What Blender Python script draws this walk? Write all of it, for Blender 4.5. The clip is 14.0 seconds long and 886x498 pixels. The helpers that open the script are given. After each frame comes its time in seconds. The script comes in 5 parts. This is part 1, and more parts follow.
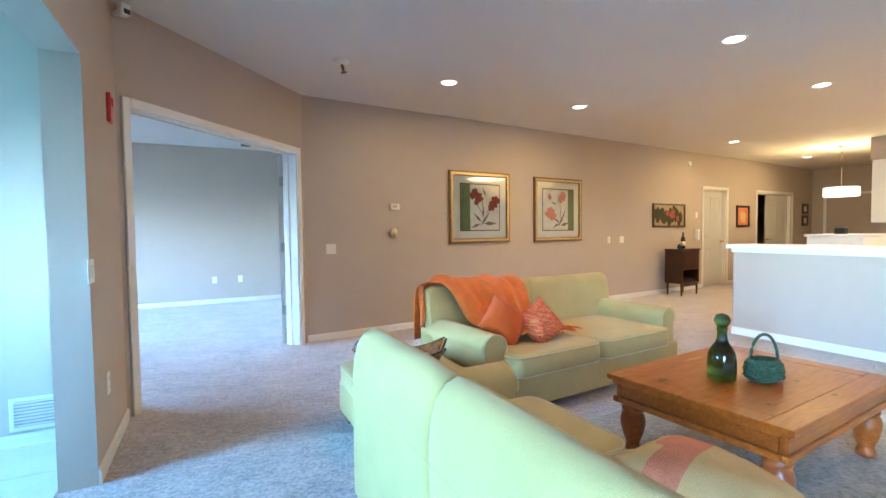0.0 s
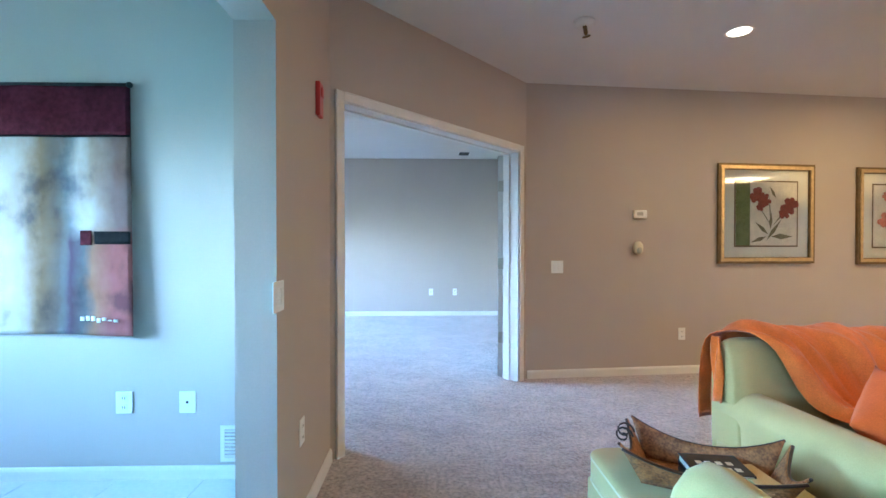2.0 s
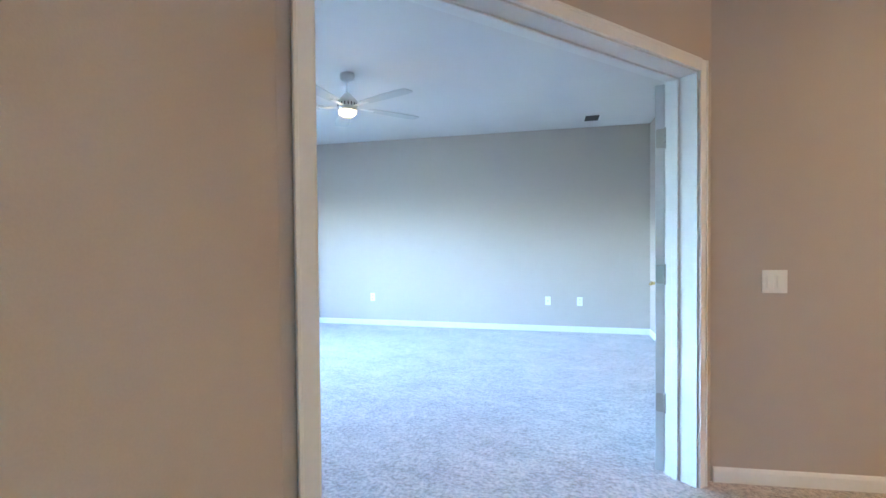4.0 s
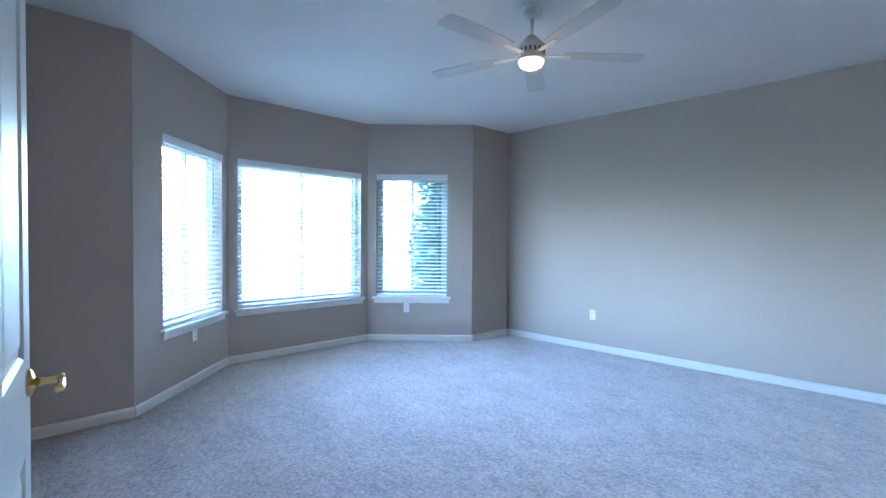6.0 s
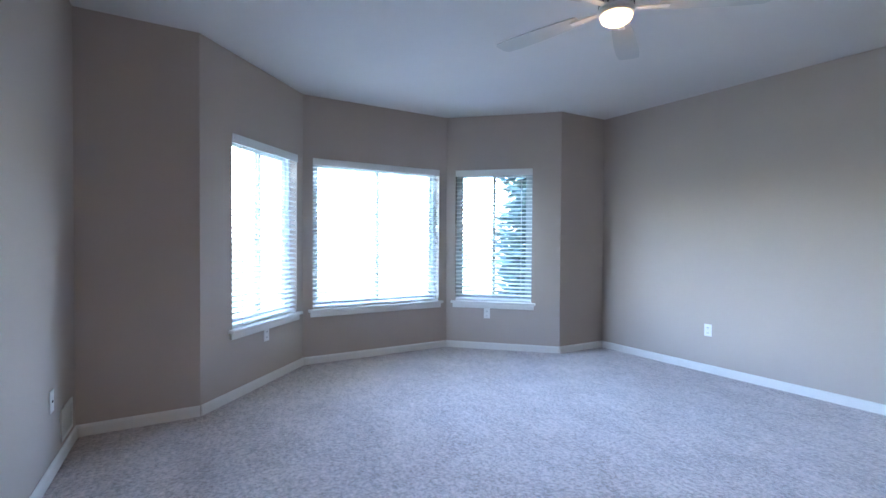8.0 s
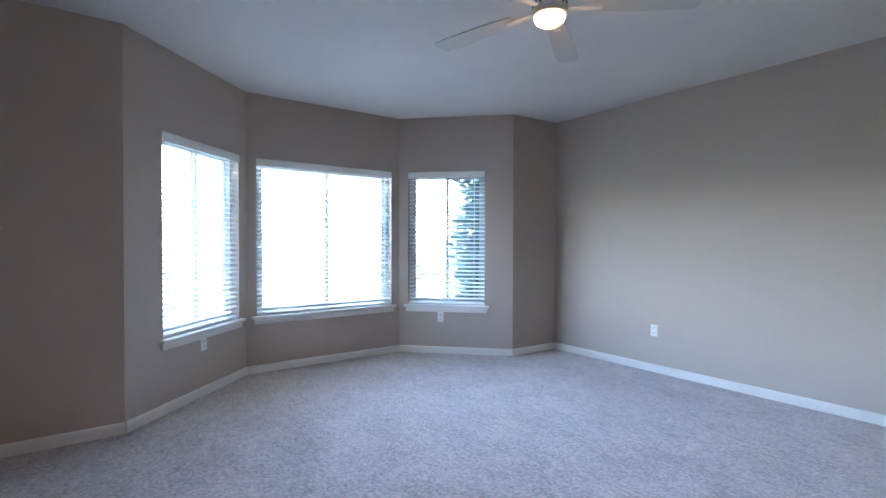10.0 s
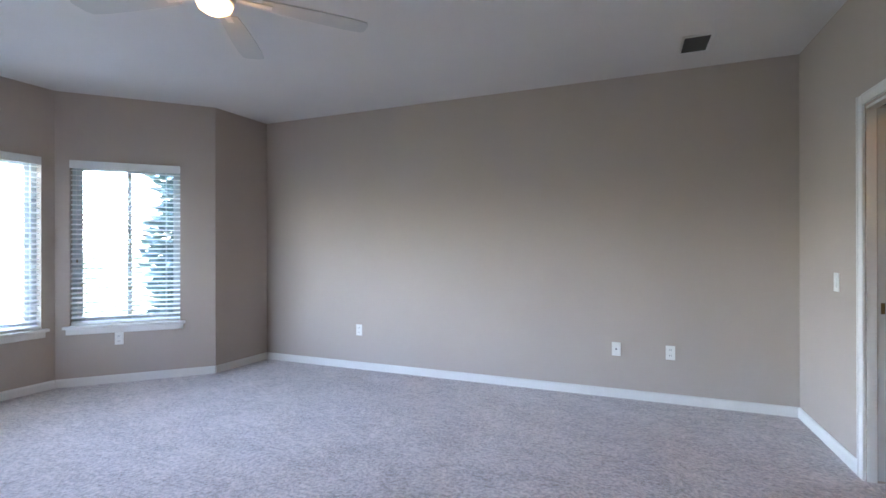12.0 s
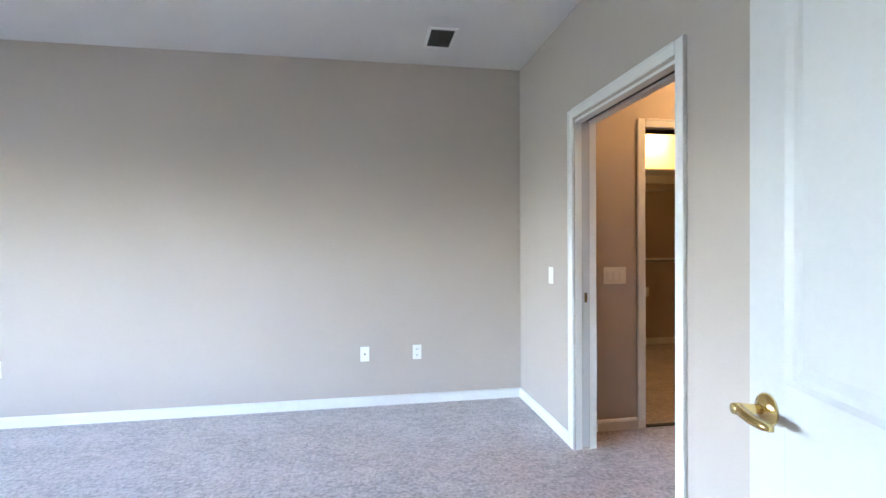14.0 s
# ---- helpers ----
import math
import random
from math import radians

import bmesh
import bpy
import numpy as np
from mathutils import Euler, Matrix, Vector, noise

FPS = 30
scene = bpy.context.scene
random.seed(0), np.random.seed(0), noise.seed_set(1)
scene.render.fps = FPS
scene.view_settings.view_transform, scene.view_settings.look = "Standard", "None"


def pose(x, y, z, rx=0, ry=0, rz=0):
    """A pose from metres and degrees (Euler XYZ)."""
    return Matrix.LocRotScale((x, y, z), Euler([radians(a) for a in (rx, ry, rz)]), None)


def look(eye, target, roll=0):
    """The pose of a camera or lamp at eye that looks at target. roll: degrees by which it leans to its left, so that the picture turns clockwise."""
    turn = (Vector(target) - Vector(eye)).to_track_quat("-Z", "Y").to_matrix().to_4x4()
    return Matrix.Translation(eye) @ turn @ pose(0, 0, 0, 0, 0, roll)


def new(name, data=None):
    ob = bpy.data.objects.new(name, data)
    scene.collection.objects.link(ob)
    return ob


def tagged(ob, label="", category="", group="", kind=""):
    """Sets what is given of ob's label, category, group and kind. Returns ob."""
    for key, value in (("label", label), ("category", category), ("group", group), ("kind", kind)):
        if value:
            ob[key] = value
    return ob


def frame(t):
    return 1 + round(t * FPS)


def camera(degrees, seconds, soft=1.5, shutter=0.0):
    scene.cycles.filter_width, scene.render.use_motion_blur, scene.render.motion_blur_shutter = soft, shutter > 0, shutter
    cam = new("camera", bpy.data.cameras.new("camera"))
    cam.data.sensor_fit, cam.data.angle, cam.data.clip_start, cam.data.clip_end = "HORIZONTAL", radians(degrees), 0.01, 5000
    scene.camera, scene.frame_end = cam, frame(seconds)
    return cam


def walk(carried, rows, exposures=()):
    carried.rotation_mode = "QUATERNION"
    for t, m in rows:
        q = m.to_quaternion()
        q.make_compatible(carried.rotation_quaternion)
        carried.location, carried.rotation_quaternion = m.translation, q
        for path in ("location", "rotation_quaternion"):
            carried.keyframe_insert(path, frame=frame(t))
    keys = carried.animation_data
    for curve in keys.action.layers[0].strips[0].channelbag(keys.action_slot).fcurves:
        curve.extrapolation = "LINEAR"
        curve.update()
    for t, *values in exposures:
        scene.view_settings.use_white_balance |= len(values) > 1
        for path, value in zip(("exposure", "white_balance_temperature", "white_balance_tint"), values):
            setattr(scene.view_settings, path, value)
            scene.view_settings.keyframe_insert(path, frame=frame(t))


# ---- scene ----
cam = camera(88.2, 14.0)
PATH = [
    (0, (0.384, 0.681, 1.212), (1.295, 2.459, 1.134), -0.7),
    (0.5, (0.401, 0.868, 1.22), (1.041, 2.761, 1.137), -1.0),
    (1, (0.428, 1.094, 1.226), (0.809, 3.056, 1.157), -0.5),
    (1.5, (0.441, 1.357, 1.217), (0.624, 3.348, 1.17), -0.2),
    (2, (0.444, 1.675, 1.235), (0.5, 3.674, 1.214), 0.0),
    (2.2, (0.457, 1.804, 1.243), (0.465, 3.804, 1.224), -0.2),
    (4.3, (0.555, 3.495, 1.25), (-0.053, 5.4, 1.198), -0.1),
    (4.6, (0.536, 3.703, 1.25), (-0.224, 5.553, 1.2), 0.4),
    (5, (0.603, 3.901, 1.241), (-0.354, 5.657, 1.216), 0.3),
    (5.5, (0.584, 4.211, 1.255), (-0.615, 5.811, 1.222), 0.1),
    (6, (0.418, 4.571, 1.275), (-0.989, 5.992, 1.233), 0.4),
    (6.5, (0.394, 4.692, 1.258), (-1.148, 5.965, 1.218), 0.1),
    (7, (0.307, 4.813, 1.255), (-1.339, 5.949, 1.23), 0.3),
    (9.5, (0.248, 5.186, 1.273), (-1.448, 6.245, 1.232), 0.4),
    (10, (0.293, 5.213, 1.269), (-1.312, 6.406, 1.242), 0.1),
    (10.5, (0.335, 5.291, 1.294), (-1.111, 6.672, 1.267), 0.0),
    (11, (0.39, 5.324, 1.28), (-0.863, 6.884, 1.263), 0.0),
    (11.5, (0.442, 5.366, 1.277), (-0.576, 7.087, 1.264), -0.3),
    (12, (0.528, 5.427, 1.255), (-0.212, 7.285, 1.257), -0.1),
    (12.5, (0.498, 5.533, 1.294), (0.039, 7.48, 1.278), 0.0),
    (13, (0.454, 5.696, 1.269), (0.308, 7.691, 1.265), 0.1),
    (13.5, (0.459, 5.826, 1.273), (0.563, 7.823, 1.269), -0.3),
    (14, (0.479, 5.931, 1.261), (0.807, 7.904, 1.245), -0.3),
]
LOOK = [(0.0, 7.3, 4900, 4), (1.2, 7.15, 4900, 3), (2.2, 7.05, 4900, 6), (4.3, 7.3, 4900, 4), (5.2, 7.08, 4900, 4), (6.0, 6.45, 4950, 8), (7.0, 6.3, 5250, 13), (9.5, 6.25, 5800, 17), (10.5, 5.92, 5900, 16), (11.5, 5.76, 6200, 18), (12.0, 6.25, 6350, 20), (12.5, 6.86, 6350, 19), (13.0, 7.06, 6300, 18), (14.0, 7.03, 6100, 16)]
walk(cam, [(t, look(eye, target, roll)) for t, eye, target, roll in PATH], LOOK)

# ---- world and large lights ----
world = bpy.data.worlds.new("sky")
scene.world = world
world.use_nodes = True
wn = world.node_tree.nodes
sky = wn.new("ShaderNodeTexSky")
sky.sky_type, sky.sun_disc = "NISHITA", False
sky.sun_elevation, sky.sun_rotation = radians(38), radians(80)
sky.air_density, sky.dust_density, sky.ozone_density = 1.0, 2.0, 1.0
wn["Background"].inputs["Strength"].default_value = 0.12
world.node_tree.links.new(sky.outputs[0], wn["Background"].inputs["Color"])
sun = new("sun", bpy.data.lights.new("sun", "SUN"))
sun.data.energy, sun.data.angle, sun.data.color = 1.2, radians(12), (1.0, 0.95, 0.88)
sun.matrix_world = look((0, 0, 0), (-0.78, -0.14, -0.62))


def lamp(kind, place, target, energy, colour, size=0.1, size_y=None, spread=None):
    data = bpy.data.lights.new("lamp", kind)
    data.energy, data.color = energy, colour
    if kind == "AREA":
        data.shape, data.size = "RECTANGLE" if size_y else "DISK", size
        if size_y:
            data.size_y = size_y
        if spread:
            data.spread = radians(spread)
    else:
        data.shadow_soft_size = size
    ob = new("lamp", data)
    ob.matrix_world = look(place, target)
    return ob


WARM = (1.0, 0.59, 0.205)
DAY = (0.17, 0.71, 1.0)


# ---- materials ----
def material(name, colour, rough=0.6, metal=0.0, vary=0.12, scale=6.0, fine=120.0, bump=0.0, bump_scale=None, spec=0.5, tint=None, **more):
    """A surface whose colour wanders at a broad and a fine scale, with fine relief."""
    m = bpy.data.materials.new(name)
    m.use_nodes = True
    nt = m.node_tree
    n, link = nt.nodes, nt.links.new
    b = n["Principled BSDF"]
    co = n.new("ShaderNodeTexCoord")
    big, small = n.new("ShaderNodeTexNoise"), n.new("ShaderNodeTexNoise")
    big.inputs["Scale"].default_value, small.inputs["Scale"].default_value = scale, fine
    big.inputs["Detail"].default_value, small.inputs["Detail"].default_value = 4, 3
    link(co.outputs["Object"], big.inputs["Vector"])
    link(co.outputs["Object"], small.inputs["Vector"])
    add = n.new("ShaderNodeMath")
    add.operation = "ADD"
    link(big.outputs[0], add.inputs[0])
    link(small.outputs[0], add.inputs[1])
    ramp = n.new("ShaderNodeMapRange")
    ramp.inputs[1].default_value, ramp.inputs[2].default_value = 0.7, 1.3
    link(add.outputs[0], ramp.inputs[0])
    mix = n.new("ShaderNodeMix")
    mix.data_type = "RGBA"
    dark = [c * (1 - vary) for c in colour]
    light = tint if tint else [min(1, c * (1 + vary)) for c in colour]
    mix.inputs[6].default_value, mix.inputs[7].default_value = (*dark, 1), (*light, 1)
    link(ramp.outputs[0], mix.inputs[0])
    link(mix.outputs[2], b.inputs["Base Color"])
    b.inputs["Roughness"].default_value, b.inputs["Metallic"].default_value = rough, metal
    b.inputs["Specular IOR Level"].default_value = spec
    for key, value in more.items():
        b.inputs[key.replace("_", " ")].default_value = value
    if bump:
        bn, tex = n.new("ShaderNodeBump"), n.new("ShaderNodeTexNoise")
        tex.inputs["Scale"].default_value, tex.inputs["Detail"].default_value = bump_scale or fine, 3
        link(co.outputs["Object"], tex.inputs["Vector"])
        bn.inputs["Strength"].default_value, bn.inputs["Distance"].default_value = bump, 0.004
        link(tex.outputs[0], bn.inputs["Height"])
        link(bn.outputs[0], b.inputs["Normal"])
    return m


def glow(name, colour, strength):
    m = bpy.data.materials.new(name)
    m.use_nodes = True
    b = m.node_tree.nodes["Principled BSDF"]
    b.inputs["Base Color"].default_value = (0.9, 0.88, 0.82, 1)
    b.inputs["Emission Color"].default_value, b.inputs["Emission Strength"].default_value = (*colour, 1), strength
    return m


def carpet_material(name, dark, light):
    """Cut pile: tufts a centimetre wide, brushed patches a hand wide, and pile relief."""
    m = bpy.data.materials.new(name)
    m.use_nodes = True
    nt = m.node_tree
    n, link = nt.nodes, nt.links.new
    b = n["Principled BSDF"]
    co = n.new("ShaderNodeTexCoord")
    stretch = n.new("ShaderNodeMapping")
    stretch.inputs["Rotation"].default_value = (0, 0, 0.6)
    stretch.inputs["Scale"].default_value = (1.0, 1.35, 1.0)
    link(co.outputs["Object"], stretch.inputs["Vector"])
    tex = []
    for k, (scale, detail, vec) in enumerate(((3.0, 5, stretch), (14, 4, stretch), (48, 3, co), (190, 2, co))):
        t = n.new("ShaderNodeTexNoise")
        t.inputs["Scale"].default_value, t.inputs["Detail"].default_value = scale, detail
        link(vec.outputs["Object" if vec is co else 0], t.inputs["Vector"])
        tex.append(t)
    total = None
    for t, w in zip(tex, (0.36, 0.46, 0.86, 0.56)):
        mul = n.new("ShaderNodeMath")
        mul.operation = "MULTIPLY_ADD"
        mul.inputs[1].default_value = w
        link(t.outputs[0], mul.inputs[0])
        if total:
            link(total.outputs[0], mul.inputs[2])
        else:
            mul.inputs[2].default_value = 0
        total = mul
    ramp = n.new("ShaderNodeMapRange")
    ramp.inputs[1].default_value, ramp.inputs[2].default_value = 0.93, 1.31
    link(total.outputs[0], ramp.inputs[0])
    mix = n.new("ShaderNodeMix")
    mix.data_type = "RGBA"
    mix.inputs[6].default_value, mix.inputs[7].default_value = (*dark, 1), (*light, 1)
    link(ramp.outputs[0], mix.inputs[0])
    link(mix.outputs[2], b.inputs["Base Color"])
    b.inputs["Roughness"].default_value, b.inputs["Specular IOR Level"].default_value = 0.95, 0.1
    b.inputs["Sheen Weight"].default_value = 0.7
    bn = n.new("ShaderNodeBump")
    bn.inputs["Strength"].default_value, bn.inputs["Distance"].default_value = 0.8, 0.011
    link(total.outputs[0], bn.inputs["Height"])
    link(bn.outputs[0], b.inputs["Normal"])
    return m


def wood_material(name, dark, light, rough=0.35, stretch=(1.5, 14, 14), scale=3.0):
    m = material(name, dark, rough, tint=light, vary=0.1, scale=scale, fine=9, bump=0.08, bump_scale=40)
    nt = m.node_tree
    n, link = nt.nodes, nt.links.new
    co = next(x for x in n if x.type == "TEX_COORD")
    mp = n.new("ShaderNodeMapping")
    mp.inputs["Scale"].default_value = stretch
    link(co.outputs["Object"], mp.inputs["Vector"])
    for t in [x for x in n if x.type == "TEX_NOISE"]:
        link(mp.outputs[0], t.inputs["Vector"])
    return m


M_WALL = material("wall_paint", (0.475, 0.405, 0.345), 0.85, vary=0.03, scale=1.2, fine=160, bump=0.12, bump_scale=220, spec=0.25)
M_NOOK = material("nook_paint", (0.50, 0.46, 0.41), 0.85, vary=0.03, scale=1.2, fine=160, bump=0.12, bump_scale=220, spec=0.25)
M_CEIL = material("ceiling_paint", (0.74, 0.71, 0.68), 0.95, vary=0.025, scale=1.5, fine=140, bump=0.25, bump_scale=160, spec=0.15)
M_TRIM = material("white_trim", (0.76, 0.74, 0.70), 0.38, vary=0.025, scale=5, fine=60)
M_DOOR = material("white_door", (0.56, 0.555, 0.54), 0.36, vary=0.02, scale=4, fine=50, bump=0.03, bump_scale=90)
M_CARPET = carpet_material("carpet_pile", (0.215, 0.166, 0.152), (0.62, 0.505, 0.465))
M_PLATE = material("white_plastic", (0.82, 0.81, 0.77), 0.3, vary=0.02)
M_SLOT = material("dark_slot", (0.03, 0.03, 0.03), 0.6, vary=0.1)
M_BRASS = material("polished_brass", (0.80, 0.60, 0.26), 0.16, 1.0, vary=0.06)
M_NICKEL = material("satin_nickel", (0.44, 0.42, 0.37), 0.30, 1.0, vary=0.06)
M_GREEN = material("sage_fabric", (0.49, 0.385, 0.150), 0.9, vary=0.09, scale=5, fine=320, bump=0.25, bump_scale=420, spec=0.2, Sheen_Weight=0.2)
M_PIPE = material("cream_piping", (0.60, 0.53, 0.31), 0.8, vary=0.06, fine=300)
M_ORANGE = material("orange_knit", (0.68, 0.165, 0.022), 0.95, vary=0.18, scale=9, fine=180, bump=0.5, bump_scale=150, spec=0.1, Sheen_Weight=0.3)
M_RUST = material("rust_velvet", (0.50, 0.085, 0.010), 0.85, vary=0.15, scale=9, fine=220, bump=0.25, spec=0.15, Sheen_Weight=0.15)
M_CREAM = material("cream_linen", (0.58, 0.41, 0.18), 0.9, vary=0.1, scale=8, fine=260, bump=0.25, spec=0.15)
M_PINE = wood_material("honey_pine", (0.27, 0.062, 0.005), (0.45, 0.135, 0.015), 0.28)
# The same pine in a darker tone, for the apron's middle band and legs.
M_PINE_DARK = wood_material("darker_pine", (0.22, 0.052, 0.006), (0.37, 0.105, 0.015), 0.34)
M_KNOT = material("pine_knot", (0.13, 0.045, 0.015), 0.35, vary=0.3, scale=60)
M_MAHOG = wood_material("dark_mahogany", (0.022, 0.009, 0.006), (0.055, 0.019, 0.012), 0.3)
M_BLACK = material("black_iron", (0.015, 0.014, 0.014), 0.5, vary=0.3)
M_WHITE = material("white_laminate", (0.82, 0.81, 0.79), 0.3, vary=0.02)
M_GOLD = material("gilt_frame", (0.50, 0.36, 0.17), 0.34, 0.85, vary=0.2, scale=25, fine=140)
M_GOLD_DARK = material("dark_gilt", (0.17, 0.115, 0.05), 0.4, 0.7, vary=0.25, scale=25, fine=140)
M_MAT = material("picture_mat", (0.82, 0.79, 0.68), 0.9, vary=0.02)
M_ART = material("art_paper", (0.80, 0.75, 0.64), 0.9, vary=0.12, scale=12, fine=60)
M_ARTGREEN = material("art_green", (0.20, 0.24, 0.09), 0.9, vary=0.2, scale=14, fine=60)
M_ARTRED = material("art_red", (0.30, 0.07, 0.05), 0.9, vary=0.3, scale=40, fine=120)
M_ARTPINK = material("art_pink", (0.66, 0.26, 0.17), 0.9, vary=0.25, scale=40, fine=120)
M_ARTLEAF = material("art_leaf", (0.22, 0.20, 0.12), 0.9, vary=0.3, scale=40, fine=120)
M_ARTPALE = material("art_tan", (0.36, 0.27, 0.15), 0.9, vary=0.3, scale=14, fine=60)
M_ARTDARK = material("art_dark_leaf", (0.045, 0.045, 0.022), 0.9, vary=0.4, scale=30, fine=90)
M_RED = material("alarm_red", (0.45, 0.02, 0.02), 0.3, vary=0.06)
M_TILE = material("pale_tile", (0.66, 0.65, 0.60), 0.28, vary=0.06, scale=4, fine=50)
M_GROUT = material("tile_grout", (0.42, 0.41, 0.38), 0.9, vary=0.1)
M_LAWN = material("lawn", (0.075, 0.10, 0.035), 0.95, vary=0.35, scale=0.8, fine=40, bump=0.5)
M_BARK = material("bark", (0.10, 0.075, 0.055), 0.95, vary=0.3, scale=20, bump=0.6, bump_scale=60)
M_NEEDLE = material("evergreen", (0.16, 0.23, 0.21), 0.8, vary=0.2, scale=4, fine=40)
M_LAMPGLOW = glow("lamp_glow", (1.0, 0.78, 0.48), 0.06)
M_FANGLOW = glow("fan_lamp_glow", (1.0, 0.62, 0.26), 0.06)
M_DRUM = glow("drum_shade_glow", (1.0, 0.70, 0.36), 0.022)
M_GLASS = bpy.data.materials.new("window_glass")
M_GLASS.use_nodes = True
_b = M_GLASS.node_tree.nodes["Principled BSDF"]
_b.inputs["Transmission Weight"].default_value, _b.inputs["Roughness"].default_value, _b.inputs["IOR"].default_value = 1.0, 0.0, 1.01
M_BOTTLE = bpy.data.materials.new("green_bottle_glass")
M_BOTTLE.use_nodes = True
_b = M_BOTTLE.node_tree.nodes["Principled BSDF"]
_b.inputs["Base Color"].default_value = (0.055, 0.090, 0.008, 1)
_b.inputs["Transmission Weight"].default_value, _b.inputs["Roughness"].default_value, _b.inputs["IOR"].default_value = 0.97, 0.03, 1.5
M_SLAT = material("blind_slat", (0.80, 0.80, 0.77), 0.45, vary=0.02, Transmission_Weight=0.0)

M_PICGLASS = bpy.data.materials.new("picture_glass")
M_PICGLASS.use_nodes = True
_n = M_PICGLASS.node_tree.nodes
_g, _t, _mx, _f = _n.new("ShaderNodeBsdfGlossy"), _n.new("ShaderNodeBsdfTransparent"), _n.new("ShaderNodeMixShader"), _n.new("ShaderNodeFresnel")
_g.inputs["Roughness"].default_value = 0.03
_f.inputs["IOR"].default_value = 1.45
for _a, _c in ((_f.outputs[0], _mx.inputs[0]), (_t.outputs[0], _mx.inputs[1]), (_g.outputs[0], _mx.inputs[2]), (_mx.outputs[0], _n["Material Output"].inputs[0])):
    M_PICGLASS.node_tree.links.new(_a, _c)
M_TAP = material("tapestry_weave", (0.3, 0.3, 0.3), 0.95, scale=3.2, fine=14, bump=0.4, bump_scale=300, spec=0.1)
_nt = M_TAP.node_tree
_N, _L = _nt.nodes, _nt.links.new
_co = next(x for x in _N if x.type == "TEX_COORD")


def _math(op, a, b):
    node = _N.new("ShaderNodeMath")
    node.operation = op
    for k, v in enumerate((a, b)):
        if isinstance(v, float):
            node.inputs[k].default_value = v
        else:
            _L(v, node.inputs[k])
    return node.outputs[0]


def _noise(scale, stretch, detail=6):
    mp, tn = _N.new("ShaderNodeMapping"), _N.new("ShaderNodeTexNoise")
    mp.inputs["Scale"].default_value = stretch
    tn.inputs["Scale"].default_value, tn.inputs["Detail"].default_value = scale, detail
    _L(_co.outputs["Object"], mp.inputs["Vector"])
    _L(mp.outputs[0], tn.inputs["Vector"])
    return tn.outputs[0]


def _ramp(fac, stops):
    cr = _N.new("ShaderNodeValToRGB")
    el = cr.color_ramp.elements
    el[0].position, el[0].color = stops[0][0], (*stops[0][1], 1)
    el[1].position, el[1].color = stops[-1][0], (*stops[-1][1], 1)
    for p, c in stops[1:-1]:
        el.new(p).color = (*c, 1)
    _L(fac, cr.inputs[0])
    return cr.outputs[0]


def _blend(fac, a, b, kind="MIX"):
    mx = _N.new("ShaderNodeMix")
    mx.data_type, mx.blend_type = "RGBA", kind
    _L(fac, mx.inputs[0]) if not isinstance(fac, float) else None
    if isinstance(fac, float):
        mx.inputs[0].default_value = fac
    _L(a, mx.inputs[6])
    _L(b, mx.inputs[7])
    return mx.outputs[2]


_sx = _N.new("ShaderNodeSeparateXYZ")
_L(_co.outputs["Object"], _sx.inputs[0])
_wob = _math("MULTIPLY", _math("SUBTRACT", _noise(5.0, (1, 1, 0.7)), 0.5), 0.22)
_xx = _math("ADD", _math("ADD", _sx.outputs[0], _wob), 0.52)
# painted washes from edge to edge: cloud, ochre streak, slate, white streak, umber
_wash = _ramp(_xx, [(0.0, (0.40, 0.42, 0.42)), (0.16, (0.46, 0.44, 0.43)), (0.40, (0.50, 0.47, 0.45)), (0.54, (0.42, 0.37, 0.33)), (0.61, (0.26, 0.19, 0.12)), (0.69, (0.20, 0.17, 0.15)),
                    (0.76, (0.24, 0.27, 0.29)), (0.82, (0.52, 0.50, 0.50)), (0.88, (0.40, 0.34, 0.29)), (1.0, (0.20, 0.14, 0.13))])
# the block low in the corner: slate streak, then dusty rose
_block = _ramp(_xx, [(0.70, (0.20, 0.19, 0.15)), (0.76, (0.10, 0.055, 0.09)), (0.82, (0.13, 0.14, 0.15)), (0.87, (0.30, 0.17, 0.11)), (1.0, (0.30, 0.12, 0.12))])
_right = _ramp(_math("ADD", _sx.outputs[0], _math("MULTIPLY", _wob, 0.5)), [(0.19, (0, 0, 0)), (0.245, (1, 1, 1))])
_zz = _math("MULTIPLY", _math("ADD", _sx.outputs[2], _math("MULTIPLY", _wob, 0.3)), 0.4)
_low = _ramp(_zz, [(0.0, (1, 1, 1)), (0.50, (1, 1, 1)), (0.53, (0, 0, 0))])
_mask = _math("MULTIPLY", _right, _low)
_paint = _blend(_mask, _wash, _block)
_mottle = _ramp(_noise(6.0, (1, 1, 0.8), 12), [(0.32, (0.42, 0.42, 0.46)), (0.46, (0.86, 0.80, 0.72)), (0.62, (1.0, 1.0, 1.0))])
_L(_blend(1.0, _paint, _mottle, "MULTIPLY"), _N["Principled BSDF"].inputs["Base Color"])
M_TAPRED = material("tapestry_maroon", (0.075, 0.013, 0.022), 0.95, vary=0.35, scale=6, fine=40, bump=0.4, bump_scale=300, spec=0.1)
M_TAPBLACK = material("tapestry_black", (0.012, 0.012, 0.014), 0.97, vary=0.3, scale=8, fine=60, spec=0.05)
M_STRIPE = material("woven_stripe", (0.50, 0.085, 0.02), 0.9, vary=0.2, scale=8, fine=120, bump=0.5, bump_scale=150)
_nt = M_STRIPE.node_tree
_w, _mx2, _co = _nt.nodes.new("ShaderNodeTexWave"), _nt.nodes.new("ShaderNodeMix"), _nt.nodes.new("ShaderNodeTexCoord")
_w.bands_direction = "DIAGONAL"
